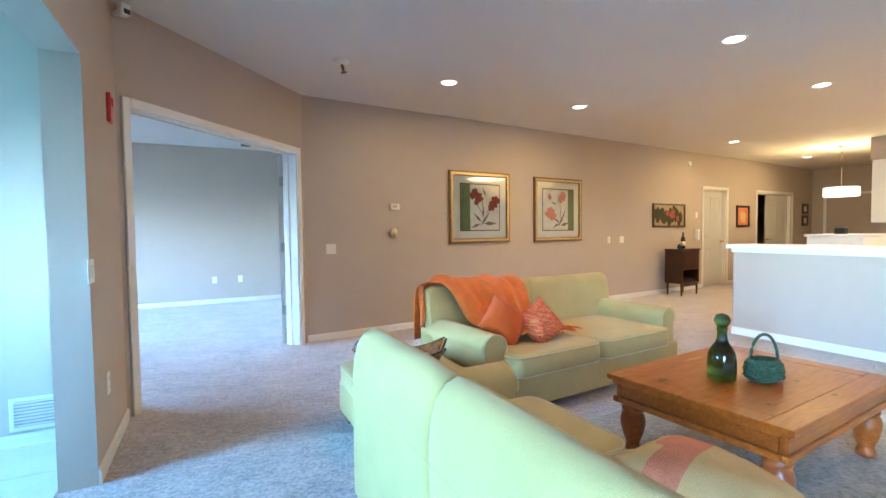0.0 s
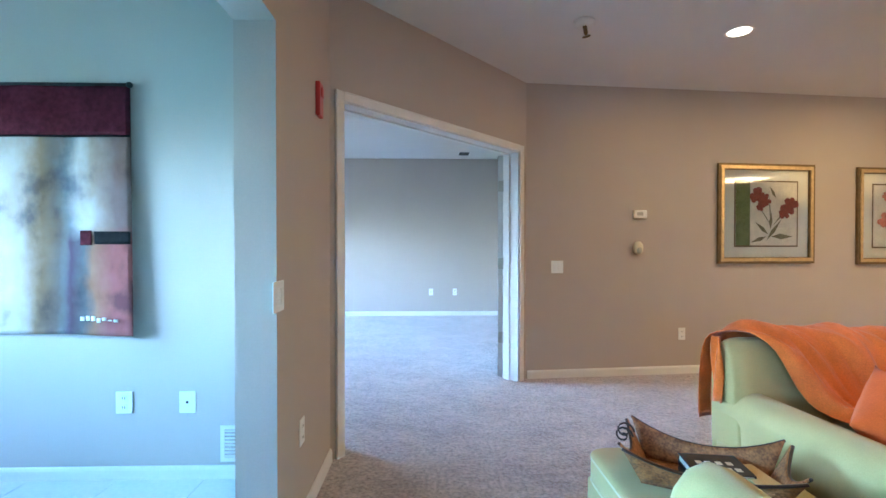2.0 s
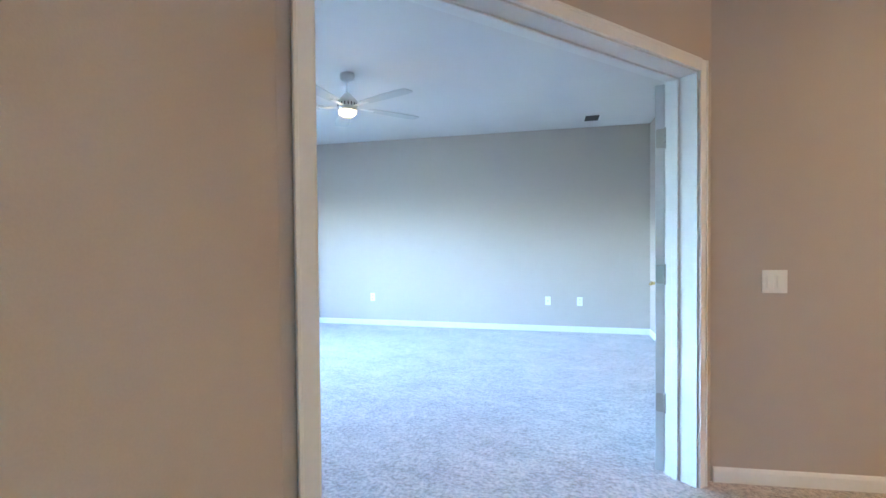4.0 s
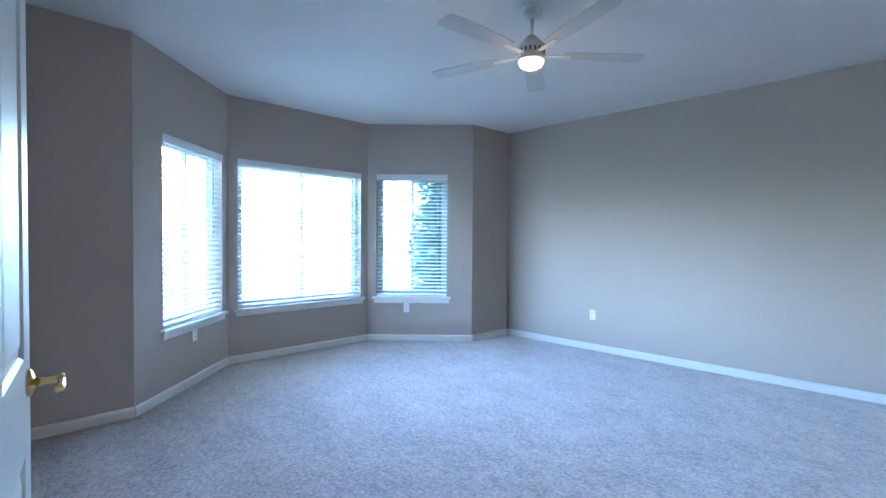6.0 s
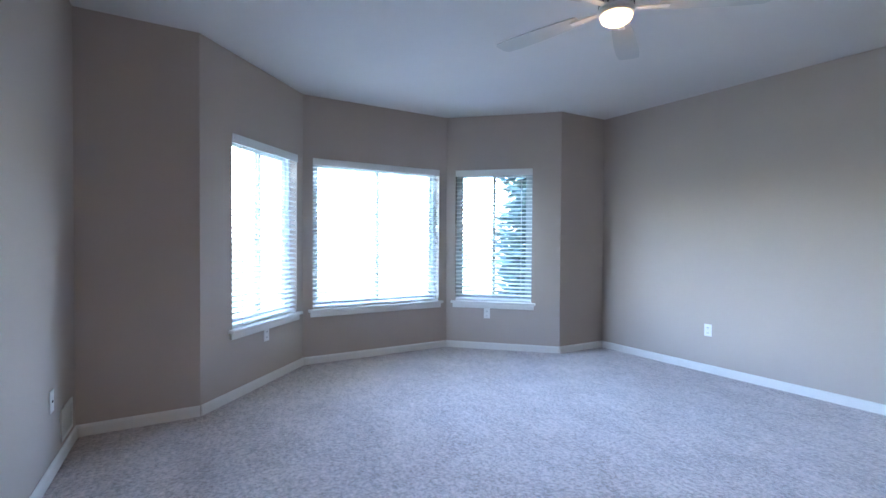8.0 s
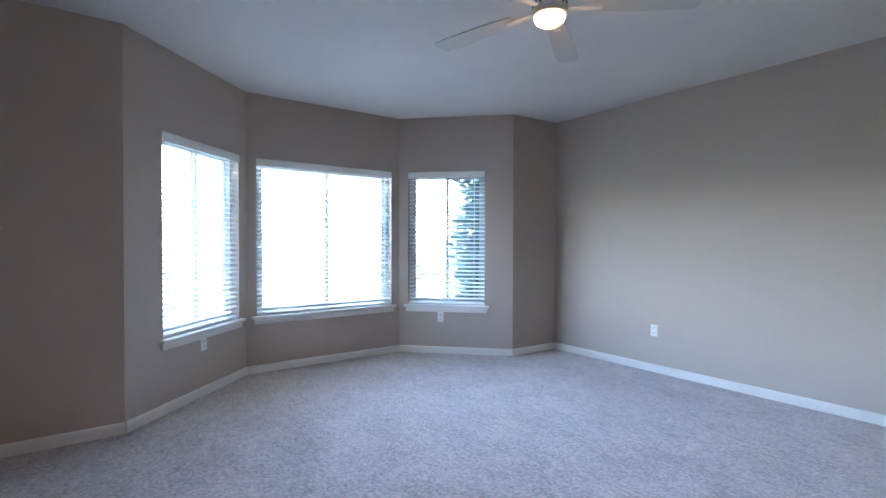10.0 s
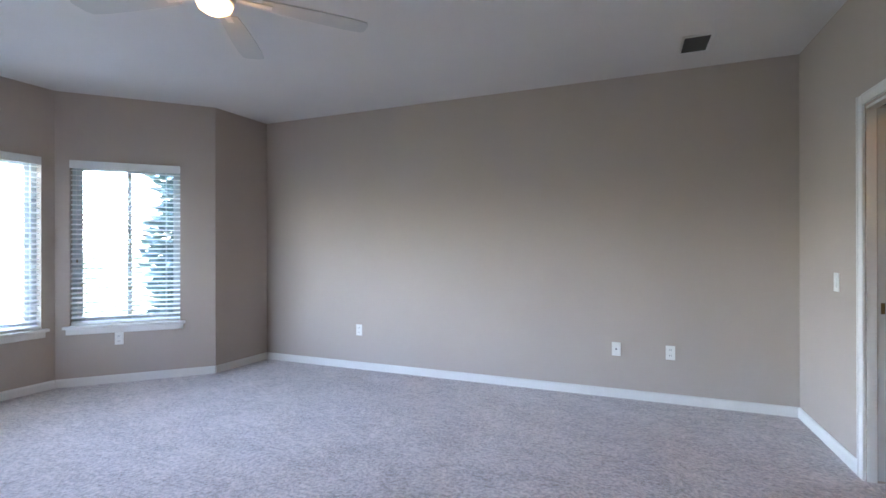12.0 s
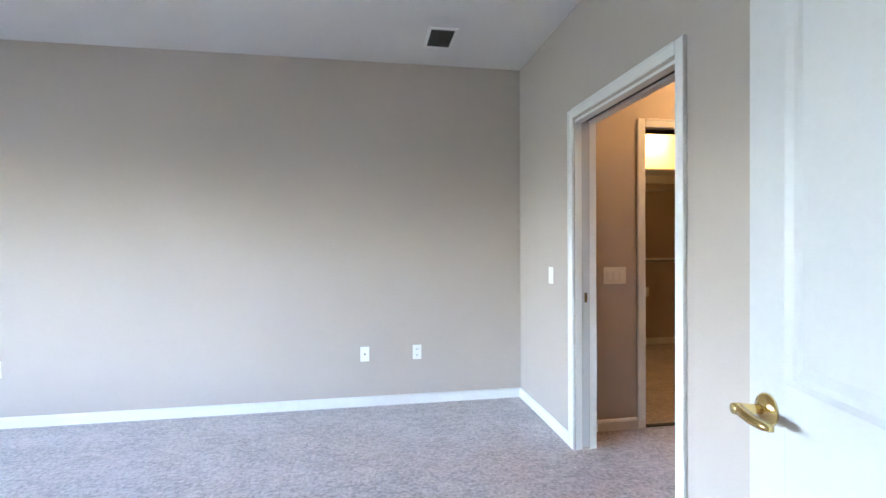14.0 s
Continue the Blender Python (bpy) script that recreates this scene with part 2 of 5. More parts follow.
_w.inputs["Scale"].default_value, _w.inputs["Distortion"].default_value, _w.inputs["Detail"].default_value, _w.inputs["Detail Scale"].default_value = 13.0, 9.0, 2.0, 2.0
_mx2.data_type = "RGBA"
_old = _nt.nodes["Principled BSDF"].inputs["Base Color"].links[0].from_socket
_nt.links.new(_co.outputs["Object"], _w.inputs["Vector"])
_sharp = _nt.nodes.new("ShaderNodeMapRange")
_sharp.inputs[1].default_value, _sharp.inputs[2].default_value = 0.55, 0.85
_nt.links.new(_w.outputs["Fac"], _sharp.inputs[0])
_nt.links.new(_sharp.outputs[0], _mx2.inputs[0])
_nt.links.new(_old, _mx2.inputs[6])
_mx2.inputs[7].default_value = (0.56, 0.20, 0.08, 1)
_nt.links.new(_mx2.outputs[2], _nt.nodes["Principled BSDF"].inputs["Base Color"])
M_WICKER = material("wicker", (0.16, 0.06, 0.018), 0.6, tint=(0.40, 0.17, 0.05), scale=30, fine=120, bump=0.8, bump_scale=110)
M_NAVY = material("basket_lining", (0.045, 0.05, 0.07), 0.8, vary=0.3, scale=12, fine=90, bump=0.4)
M_TEAL = material("teal_raffia", (0.010, 0.030, 0.016), 0.8, tint=(0.060, 0.105, 0.052), scale=40, fine=120, bump=0.8, bump_scale=90)
M_BOOK = material("black_book", (0.018, 0.018, 0.022), 0.4, vary=0.2)
M_PAPER = material("paper_pages", (0.68, 0.62, 0.48), 0.9, vary=0.08, fine=200)
M_RUG = carpet_material("shag_rug", (0.15, 0.105, 0.055), (0.44, 0.33, 0.20))
M_CORAL = material("coral_weave", (0.55, 0.20, 0.10), 0.9, vary=0.2, scale=14, fine=200, bump=0.3)
# White vinyl coloured grey-teal, to put its backlit shade into the base colour.
M_VINYL_BACKLIT = material("backlit_vinyl", (0.46, 0.50, 0.50), 0.4, vary=0.03)
FAN_A = 48.7
M_BLADE = material("fan_blade_paint", (0.56, 0.55, 0.52), 0.45, vary=0.03)
M_VENT = material("grey_vent_blade", (0.10, 0.10, 0.095), 0.6, vary=0.1)


# ---- mesh tools ----
def mesh_of(bm, name, mat, smooth=False):
    me = bpy.data.meshes.new(name)
    bm.normal_update()
    bm.to_mesh(me)
    bm.free()
    me.materials.append(mat)
    if smooth:
        for p in me.polygons:
            p.use_smooth = True
    return me


def part(name, bm, mat, parent=None, label="", m=None, smooth=False):
    ob = new(name, mesh_of(bm, name, mat, smooth))
    if parent:
        ob.parent = parent
    if m:
        ob.matrix_basis = m
    if label:
        ob["label"] = label
    return ob


def thing(name, m, label, category, group=""):
    ob = new(name)
    ob.empty_display_size = 0.1
    ob.matrix_basis = m
    return tagged(ob, label, category, group)


def box(bm, x0, x1, y0, y1, z0, z1, bevel=0.0, seg=1):
    v = [bm.verts.new((x, y, z)) for z in (z0, z1) for x, y in ((x0, y0), (x1, y0), (x1, y1), (x0, y1))]
    f = [bm.faces.new([v[i] for i in q]) for q in ((3, 2, 1, 0), (4, 5, 6, 7), (0, 1, 5, 4), (1, 2, 6, 5), (2, 3, 7, 6), (3, 0, 4, 7))]
    if bevel:
        edges = {e for a in f for e in a.edges}
        bmesh.ops.bevel(bm, geom=list(edges), offset=bevel, segments=seg, affect="EDGES", profile=0.5)
    return bm


def boxbm(*a, **k):
    return box(bmesh.new(), *a, **k)


def lathe(profile, seg=24, bm=None):
    """A turned body from (radius, z) pairs, closed at both ends."""
    bm = bm or bmesh.new()
    rings = []
    for r, z in profile:
        rings.append([bm.verts.new((r * math.cos(a), r * math.sin(a), z)) for a in (2 * math.pi * k / seg for k in range(seg))])
    for a, b in zip(rings, rings[1:]):
        for k in range(seg):
            bm.faces.new((a[k], a[(k + 1) % seg], b[(k + 1) % seg], b[k]))
    bm.faces.new(rings[0][::-1])
    bm.faces.new(rings[-1])
    return bm


def tube(points, r, seg=8, bm=None, closed=False):
    """A round bar along a line of points."""
    bm = bm or bmesh.new()
    pts = [Vector(p) for p in points]
    rings = []
    for i, p in enumerate(pts):
        if closed:
            d = pts[(i + 1) % len(pts)] - pts[i - 1]
        else:
            d = pts[min(i + 1, len(pts) - 1)] - pts[max(i - 1, 0)]
        d.normalize()
        up = Vector((0, 0, 1)) if abs(d.z) < 0.95 else Vector((1, 0, 0))
        a = d.cross(up).normalized()
        b = d.cross(a)
        rings.append([bm.verts.new(p + r * (math.cos(t) * a + math.sin(t) * b)) for t in (2 * math.pi * k / seg for k in range(seg))])
    pairs = list(zip(rings, rings[1:])) + ([(rings[-1], rings[0])] if closed else [])
    for a, b in pairs:
        for k in range(seg):
            bm.faces.new((a[k], a[(k + 1) % seg], b[(k + 1) % seg], b[k]))
    if not closed:
        bm.faces.new(rings[0][::-1])
        bm.faces.new(rings[-1])
    return bm


def soft_box(sx, sy, sz, e=0.35, seg=28, rows=18, crown=0.0):
    """A stuffed block: a superellipsoid, with its top crowned."""
    bm = bmesh.new()

    def sp(v, p):
        return math.copysign(abs(v) ** p, v)
    rings = []
    for i in range(rows + 1):
        phi = -math.pi / 2 + math.pi * i / rows
        ring = []
        for k in range(seg):
            th = 2 * math.pi * k / seg
            x, y, z = sp(math.cos(phi), e) * sp(math.cos(th), e), sp(math.cos(phi), e) * sp(math.sin(th), e), sp(math.sin(phi), e)
            z += crown * (1 - x * x) * (1 - y * y) * (1 if z > 0 else 0.2)
            ring.append(bm.verts.new((x * sx / 2, y * sy / 2, z * sz / 2)))
        rings.append(ring)
    for a, b in zip(rings, rings[1:]):
        for k in range(seg):
            bm.faces.new((a[k], a[(k + 1) % seg], b[(k + 1) % seg], b[k]))
    bmesh.ops.remove_doubles(bm, verts=bm.verts, dist=1e-5)
    return bm


def pillow(sx, sy, h, n=16, seed=0):
    """A throw pillow: two sheets that meet in a seam, with drawn-out corners."""
    bm = bmesh.new()
    sheets = []
    for side in (1, -1):
        grid = []
        for i in range(n + 1):
            row = []
            for j in range(n + 1):
                u, v = 2 * i / n - 1, 2 * j / n - 1
                pinch = 1 - 0.10 * (1 - abs(v) ** 2) * abs(u) ** 3
                pinch2 = 1 - 0.10 * (1 - abs(u) ** 2) * abs(v) ** 3
                w = (max(0, 1 - abs(u) ** 2.4) * max(0, 1 - abs(v) ** 2.4)) ** 0.6
                z = side * h / 2 * w + 0.012 * w * noise.noise((u * 2.5 + seed, v * 2.5, side))
                row.append(bm.verts.new((u * sx / 2 * pinch, v * sy / 2 * pinch2, z)))
            grid.append(row)
        for i in range(n):
            for j in range(n):
                q = (grid[i][j], grid[i + 1][j], grid[i + 1][j + 1], grid[i][j + 1])
                bm.faces.new(q if side > 0 else q[::-1])
    bmesh.ops.remove_doubles(bm, verts=bm.verts, dist=1e-5)
    return bm


def prism(outline, depth, bm=None):
    """An outline in x and z, pulled from y=0 to y=depth."""
    bm = bm or bmesh.new()
    a = [bm.verts.new((x, 0, z)) for x, z in outline]
    b = [bm.verts.new((x, depth, z)) for x, z in outline]
    bm.faces.new(a)
    bm.faces.new(b[::-1])
    for k in range(len(a)):
        j = (k + 1) % len(a)
        bm.faces.new((a[k], b[k], b[j], a[j]))
    bmesh.ops.recalc_face_normals(bm, faces=bm.faces)
    return bm


def along(p, q, z=0.0):
    """The pose whose x runs from p to q on the floor, and whose y points to the left of that way."""
    return pose(p[0], p[1], z, 0, 0, math.degrees(math.atan2(q[1] - p[1], q[0] - p[0])))


def length(p, q):
    return math.hypot(q[0] - p[0], q[1] - p[1])


CEIL = 2.705


def wall(name, p, q, thick, holes=(), z0=0.0, z1=CEIL + 0.05, mat=None, ext=(0.0, 0.0), kind="structure", label="taupe painted wall"):
    """A wall whose room face runs from p to q, with the room on its right and its body on its left. holes: (s0, s1, z0, z1)."""
    bm = bmesh.new()
    end = length(p, q) + ext[1]
    s = -ext[0]
    for a, b, h0, h1 in sorted(holes):
        box(bm, s, a, 0, thick, z0, z1)
        if h0 > z0:
            box(bm, a, b, 0, thick, z0, h0)
        if h1 < z1:
            box(bm, a, b, 0, thick, h1, z1)
        s = b
    box(bm, s, end, 0, thick, z0, z1)
    ob = part(name, bm, mat or M_WALL, m=along(p, q))
    return tagged(ob, label, "wall", kind="structure")


def skirting(p, q, s0, s1, name="baseboard", mat=None, h=0.076):
    """A moulded board at the foot of a wall, from s0 to s1 along it."""
    bm = bmesh.new()
    prof = [(0, 0), (-0.013, 0), (-0.013, h - 0.018), (-0.009, h - 0.006), (-0.004, h), (0, h)]
    a = [bm.verts.new((s0, y, z)) for y, z in prof]
    b = [bm.verts.new((s1, y, z)) for y, z in prof]
    for k in range(len(prof)):
        j = (k + 1) % len(prof)
        bm.faces.new((a[k], a[j], b[j], b[k]))
    bm.faces.new(a)
    bm.faces.new(b[::-1])
    bmesh.ops.recalc_face_normals(bm, faces=bm.faces)
    m = along(p, q) @ pose(0, -0.001, 0)
    return tagged(part(name, bm, mat or M_TRIM, m=m), "white moulded baseboard along the wall", "baseboard", kind="structure")


def casing(m, s0, s1, top, wide=0.057, proud=0.016, name="trim", label="white moulded door casing"):
    """Stiles and head round an opening; s0, s1 and top are its outer edges. y=0 is the wall face, -y the room."""
    root = new(name)
    root.matrix_basis = m
    tagged(root, label, "door casing", kind="structure")

    def stile(x0, x1, z0, z1, flip):
        bm = boxbm(x0, x1, -proud, -0.001, z0, z1, bevel=0.004, seg=2)
        part("casing_board", bm, M_TRIM, root)
        if z1 - z0 > x1 - x0:
            b0 = x1 - 0.012 if flip else x0
            part("casing_bead", boxbm(b0, b0 + 0.012, -proud - 0.005, -proud, z0, z1, bevel=0.002), M_TRIM, root)
        else:
            part("casing_bead", boxbm(x0, x1, -proud - 0.005, -proud, z1 - 0.012, z1, bevel=0.002), M_TRIM, root)
    stile(s0, s0 + wide, 0, top, False)
    stile(s1 - wide, s1, 0, top, True)
    stile(s0 + wide + 0.001, s1 - wide - 0.001, top - wide, top, False)
    return root


def plate(m, kind="outlet", w=0.07, h=0.115):
    """A wall plate on a wall face (y=0, room at -y), centred at the pose."""
    words = {"outlet": ("white plastic duplex outlet plate on the wall", "outlet"), "switch": ("white rocker light switch plate on the wall", "light switch"),
             "jack": ("white plastic cable jack plate on the wall", "wall jack")}
    root = thing("wall_outlet" if kind != "switch" else "light_switch", m, words[kind][0], words[kind][1], "wall plates")
    part("plate", boxbm(-w / 2, w / 2, -0.006, -0.0005, -h / 2, h / 2, bevel=0.002, seg=2), M_PLATE, root)
    if kind == "outlet":
        for dz in (-0.024, 0.024):
            sock = part("socket", boxbm(-0.017, 0.017, -0.009, -0.0062, dz - 0.014, dz + 0.014, bevel=0.0012), M_PLATE, root)
            for dx in (-0.006, 0.006):
                part("slot", boxbm(dx - 0.0015, dx + 0.0015, -0.0096, -0.0091, dz - 0.006, dz + 0.006), M_SLOT, sock)
    elif kind == "jack":
        part("jack", boxbm(-0.006, 0.006, -0.010, -0.0062, -0.006, 0.006, bevel=0.001), M_SLOT, root, "dark round jack")
    else:
        count = max(1, round(w / 0.06))
        for k in range(count):
            cx = (k - (count - 1) / 2) * 0.046
            part("rocker", boxbm(cx - 0.016, cx + 0.016, -0.0105, -0.0062, -0.033, 0.033, bevel=0.0025), M_PLATE, root)
    return root


def louvre(m, w, h, n, name="air_register", label="white steel air register low on the wall", mat=None, back=None, rim=None):
    """A framed grille of slanted blades; y=0 is the wall face."""
    mat = mat or M_TRIM
    root = thing(name, m, label, "vent")
    f = 0.02
    bm = bmesh.new()
    for a in ((-w / 2, w / 2, h / 2 - f, h / 2), (-w / 2, w / 2, -h / 2, -h / 2 + f), (-w / 2, -w / 2 + f, -h / 2 + f, h / 2 - f), (w / 2 - f, w / 2, -h / 2 + f, h / 2 - f)):
        box(bm, a[0], a[1], -0.008, -0.0005, a[2], a[3])
    part("frame", bm, rim or mat, root)
    part("backing", boxbm(-w / 2 + f, w / 2 - f, -0.002, -0.0006, -h / 2 + f, h / 2 - f), back or M_SLOT, root)
    for k in range(n):
        z = -h / 2 + f + (h - 2 * f) * (k + 0.5) / n
        blade = part("blade", boxbm(-w / 2 + f, w / 2 - f, -0.005, 0.005, -0.0009, 0.0009), mat, root)
        blade.matrix_basis = pose(0, -0.0065, z, 35, 0, 0)
    return root


# ---- plan ----
B0, B1, B2, B3, B4, B5 = (-3.408, 4.622), (-3.391, 5.322), (-4.346, 6.309), (-4.290, 7.983), (-3.350, 8.897), (-3.308, 9.572)
B6, B7 = (1.735, 9.572), (1.735, 5.992)
PA, P0 = (-0.125, 4.281), (1.32, 5.835)
TA = 0.165
UA = Vector((P0[0] - PA[0], P0[1] - PA[1])).normalized()
NA = Vector((-UA.y, UA.x))
PA2 = (PA[0] + NA.x * TA, PA[1] + NA.y * TA)
LA = 5.0
LW = pose(P0[0], P0[1], 0, 0, 0, LA)


def on_living(s, out=0.0):
    v = LW @ Vector((s, -out, 0))
    return v.x, v.y


FAR = on_living(13.3)
SOUTH, WEST = -3.0, -3.3

# ---- structure ----
def slab(outline, z0, z1):
    bm = bmesh.new()
    a, b = [bm.verts.new((x, y, z0)) for x, y in outline], [bm.verts.new((x, y, z1)) for x, y in outline]
    bm.faces.new(a)
    bm.faces.new(b[::-1])
    for k in range(len(a)):
        j = (k + 1) % len(a)
        bm.faces.new((a[k], a[j], b[j], b[k]))
    bmesh.ops.recalc_face_normals(bm, faces=bm.faces)
    return bm


tagged(part("floor", boxbm(-4.9, 16.5, -3.3, 11.5, -0.12, 0.0), M_CARPET), "mauve-brown cut pile carpet with brushed patches", "carpet", kind="structure")
ROOF = ((-3.6, -3.3), (-3.6, 5.2), (-4.55, 6.2), (-4.5, 8.08), (-3.6, 8.97), (-3.6, 11.5), (16.5, 11.5), (16.5, -3.3))
tagged(part("ceiling", slab(ROOF, CEIL, CEIL + 0.12), M_CEIL), "white textured ceiling", "ceiling", kind="structure")
tagged(part("ground", boxbm(-250, 250, -250, 250, -0.5, -0.3), M_LAWN), "green lawn outside the windows", "lawn", kind="structure")

WZ0, WZ1 = 0.55, 2.085
W1, W2, W3 = (0.335, 1.262), (0.098, 1.572), (0.108, 0.998)
wall("wall_south", PA2, B0, 0.12)
wall("wall_bay_stub_south", B0, B1, 0.14)
wall("wall_bay_south", B1, B2, 0.14, [(*W1, WZ0, WZ1)])
wall("wall_bay_west", B2, B3, 0.14, [(*W2, WZ0, WZ1)])
wall("wall_bay_north", B3, B4, 0.14, [(*W3, WZ0, WZ1)])
wall("wall_bay_stub_north", B4, B5, 0.14, ext=(0, 0.14))
wall("wall_north", B5, B6, 0.14)
PD0, PD1 = B6[1] - 8.620, B6[1] - 7.562     # pocket door casing, outer edges along the wall
wall("wall_east", B6, B7, 0.14, [(PD0 + 0.06, PD1 - 0.06, 0, 2.022)])
LDA = length(PA, P0)
DC0, DC1 = 0.037, 2.057
wall("wall_door", PA, P0, TA, [(DC0 + 0.044, DC1 - 0.044, 0, 2.075)])
wall("wall_living", P0, FAR, 0.12, [(8.035, 8.925, 0, 2.0), (10.3, 12.03, 0, 2.0)])
wall("wall_arch", (PA[0], SOUTH), PA, 0.155, [(0.9, 2.4, 0, 2.05), (3.75, 6.385, 0, 2.06)], mat=M_WALL)
wall("wall_nook_north", (WEST, 4.098), (PA[0] - 0.155, 4.098), 0.11, mat=M_NOOK)
wall("wall_nook_west", (WEST, 0.6), (WEST, 4.098), 0.14, [(1.5, 3.0, 0.95, 2.05)], mat=M_NOOK)
wall("wall_nook_south", (PA[0] - 0.155, 0.6), (WEST, 0.6), 0.14, mat=M_NOOK)
wall("wall_living_south", (15.6, SOUTH), (PA[0], SOUTH), 0.14)
# Two unseen walls, added to keep sky light out behind the far doorway.
wall("wall_block_north", (4.72, 9.4), (16.0, 9.4), 0.12)
wall("wall_block_east", (16.0, 9.4), FAR, 0.12)
wall("wall_far", FAR, (FAR[0] + 0.9, SOUTH), 0.14)

# baseboards
for p, q, s0, s1 in ((PA2, B0, 0.05, length(PA2, B0) - 0.014), (B0, B1, 0, length(B0, B1) - 0.002), (B1, B2, 0.002, length(B1, B2) - 0.006), (B2, B3, 0.006, length(B2, B3) - 0.006),
                     (B3, B4, 0.006, length(B3, B4) - 0.002), (B4, B5, 0.002, length(B4, B5) - 0.014), (B5, B6, 0, length(B5, B6) - 0.014), (B6, B7, 0, PD0 - 0.002),
                     (B6, B7, PD1 + 0.002, length(B6, B7)), ((PA[0], SOUTH), PA, 6.387, length((PA[0], SOUTH), PA) - 0.006), (P0, FAR, 0.012, 7.97), (P0, FAR, 8.99, 10.21),
                     (P0, FAR, 12.12, 13.3), ((WEST, 4.098), (PA[0] - 0.155, 4.098), 0, 3.0)):
    skirting(p, q, s0, s1)

# casings and jambs of the double door
MA = along(PA, P0)
casing(MA, DC0, DC1, 2.118, label="cream-lit white casing round the double door")
casing(MA @ pose(LDA, TA, 0, 0, 0, 180), LDA - DC1, LDA - DC0, 2.118)


def jambs(m, s0, s1, top, depth, stop=0.02):
    """Linings of an opening; s0, s1, top are the clear opening."""
    root = new("door_jamb")
    root.matrix_basis = m
    tagged(root, "white painted door jamb with stop", "door jamb", kind="structure")
    t = 0.02
    part("jamb_side", boxbm(s0 - t, s0, 0.001, depth - 0.001, 0, top), M_TRIM, root)
    part("jamb_side", boxbm(s1, s1 + t, 0.001, depth - 0.001, 0, top), M_TRIM, root)
    part("jamb_head", boxbm(s0 - t, s1 + t, 0.001, depth - 0.001, top, top + t), M_TRIM, root)
    if stop:
        y0 = depth - 0.038 - 0.035
        part("door_stop", boxbm(s0, s0 + 0.011, y0, y0 + 0.033, 0, top, bevel=0.002), M_TRIM, root)
        part("door_stop", boxbm(s1 - 0.011, s1, y0, y0 + 0.033, 0, top, bevel=0.002), M_TRIM, root)
        part("door_stop", boxbm(s0 + 0.011, s1 - 0.011, y0, y0 + 0.033, top - 0.011, top, bevel=0.002), M_TRIM, root)
    return root


J0, J1 = DC0 + 0.064, DC1 - 0.064
jambs(MA, J0, J1, 2.055, TA)


def lever(m, parent, side):
    """A brass lever: rose, neck and flat curved grip that points to +x times side."""
    root = part("door_handle", lathe([(0.0325, 0), (0.033, 0.004), (0.028, 0.010), (0.016, 0.014), (0.012, 0.016)], 28), M_BRASS, parent, "polished brass lever handle", m, smooth=True)
    part("neck", lathe([(0.011, 0), (0.010, 0.02), (0.0115, 0.036), (0.0125, 0.048), (0.010, 0.056)], 20), M_BRASS, root, m=pose(0, 0, 0.014), smooth=True)
    bm = bmesh.new()
    n, rows = 12, []
    for i in range(n + 1):
        u = i / n
        x = side * (-0.012 + 0.118 * u)
        w = 0.0125 * (1 - 0.25 * u) * (0.55 if i in (0, n) else 1)
        t = 0.0065
        z = 0.058 + 0.010 * math.sin(u * 2.2) - 0.022 * max(0, u - 0.75) * 4 * (u - 0.75)
        rows.append([bm.verts.new(c) for c in ((x, -w, z - t), (x, -w * 0.6, z + t), (x, w * 0.6, z + t), (x, w, z - t))])
    for a, b in zip(rows, rows[1:]):
        for k in range(4):
            bm.faces.new((a[k], a[(k + 1) % 4], b[(k + 1) % 4], b[k]))
    bm.faces.new(rows[0])
    bm.faces.new(rows[-1][::-1])
    bmesh.ops.recalc_face_normals(bm, faces=bm.faces)
    part("grip", bm, M_BRASS, root, smooth=True)
    return root


def rounded_plate(reach):
    """One half of a butt hinge: a plate with rounded far corners and three screw heads, from y=0 to y=reach."""
    bm = bmesh.new()
    d, r = reach, 0.010 * (1 if reach > 0 else -1)
    outline = [(0, -0.050), (d - r, -0.050)]
    outline += [(d - r + r * math.sin(t), -0.040 - 0.010 * math.cos(t)) for t in (0.4, 0.8, 1.2, 1.57)]
    outline += [(y, -z) for y, z in outline[::-1]]
    rows = [[bm.verts.new((x, y, z)) for y, z in outline] for x in (-0.0016, 0.0)]
    bm.faces.new(rows[0])
    bm.faces.new(rows[1][::-1])
    for k in range(len(outline)):
        j = (k + 1) % len(outline)
        bm.faces.new((rows[0][k], rows[0][j], rows[1][j], rows[1][k]))
    for y, z in ((0.45, -0.036), (0.72, 0.0), (0.45, 0.036)):
        box(bm, -0.0022, 0.0008, d * y - 0.0032, d * y + 0.0032, z - 0.0032, z + 0.0032)
    bmesh.ops.recalc_face_normals(bm, faces=bm.faces)
    return bm


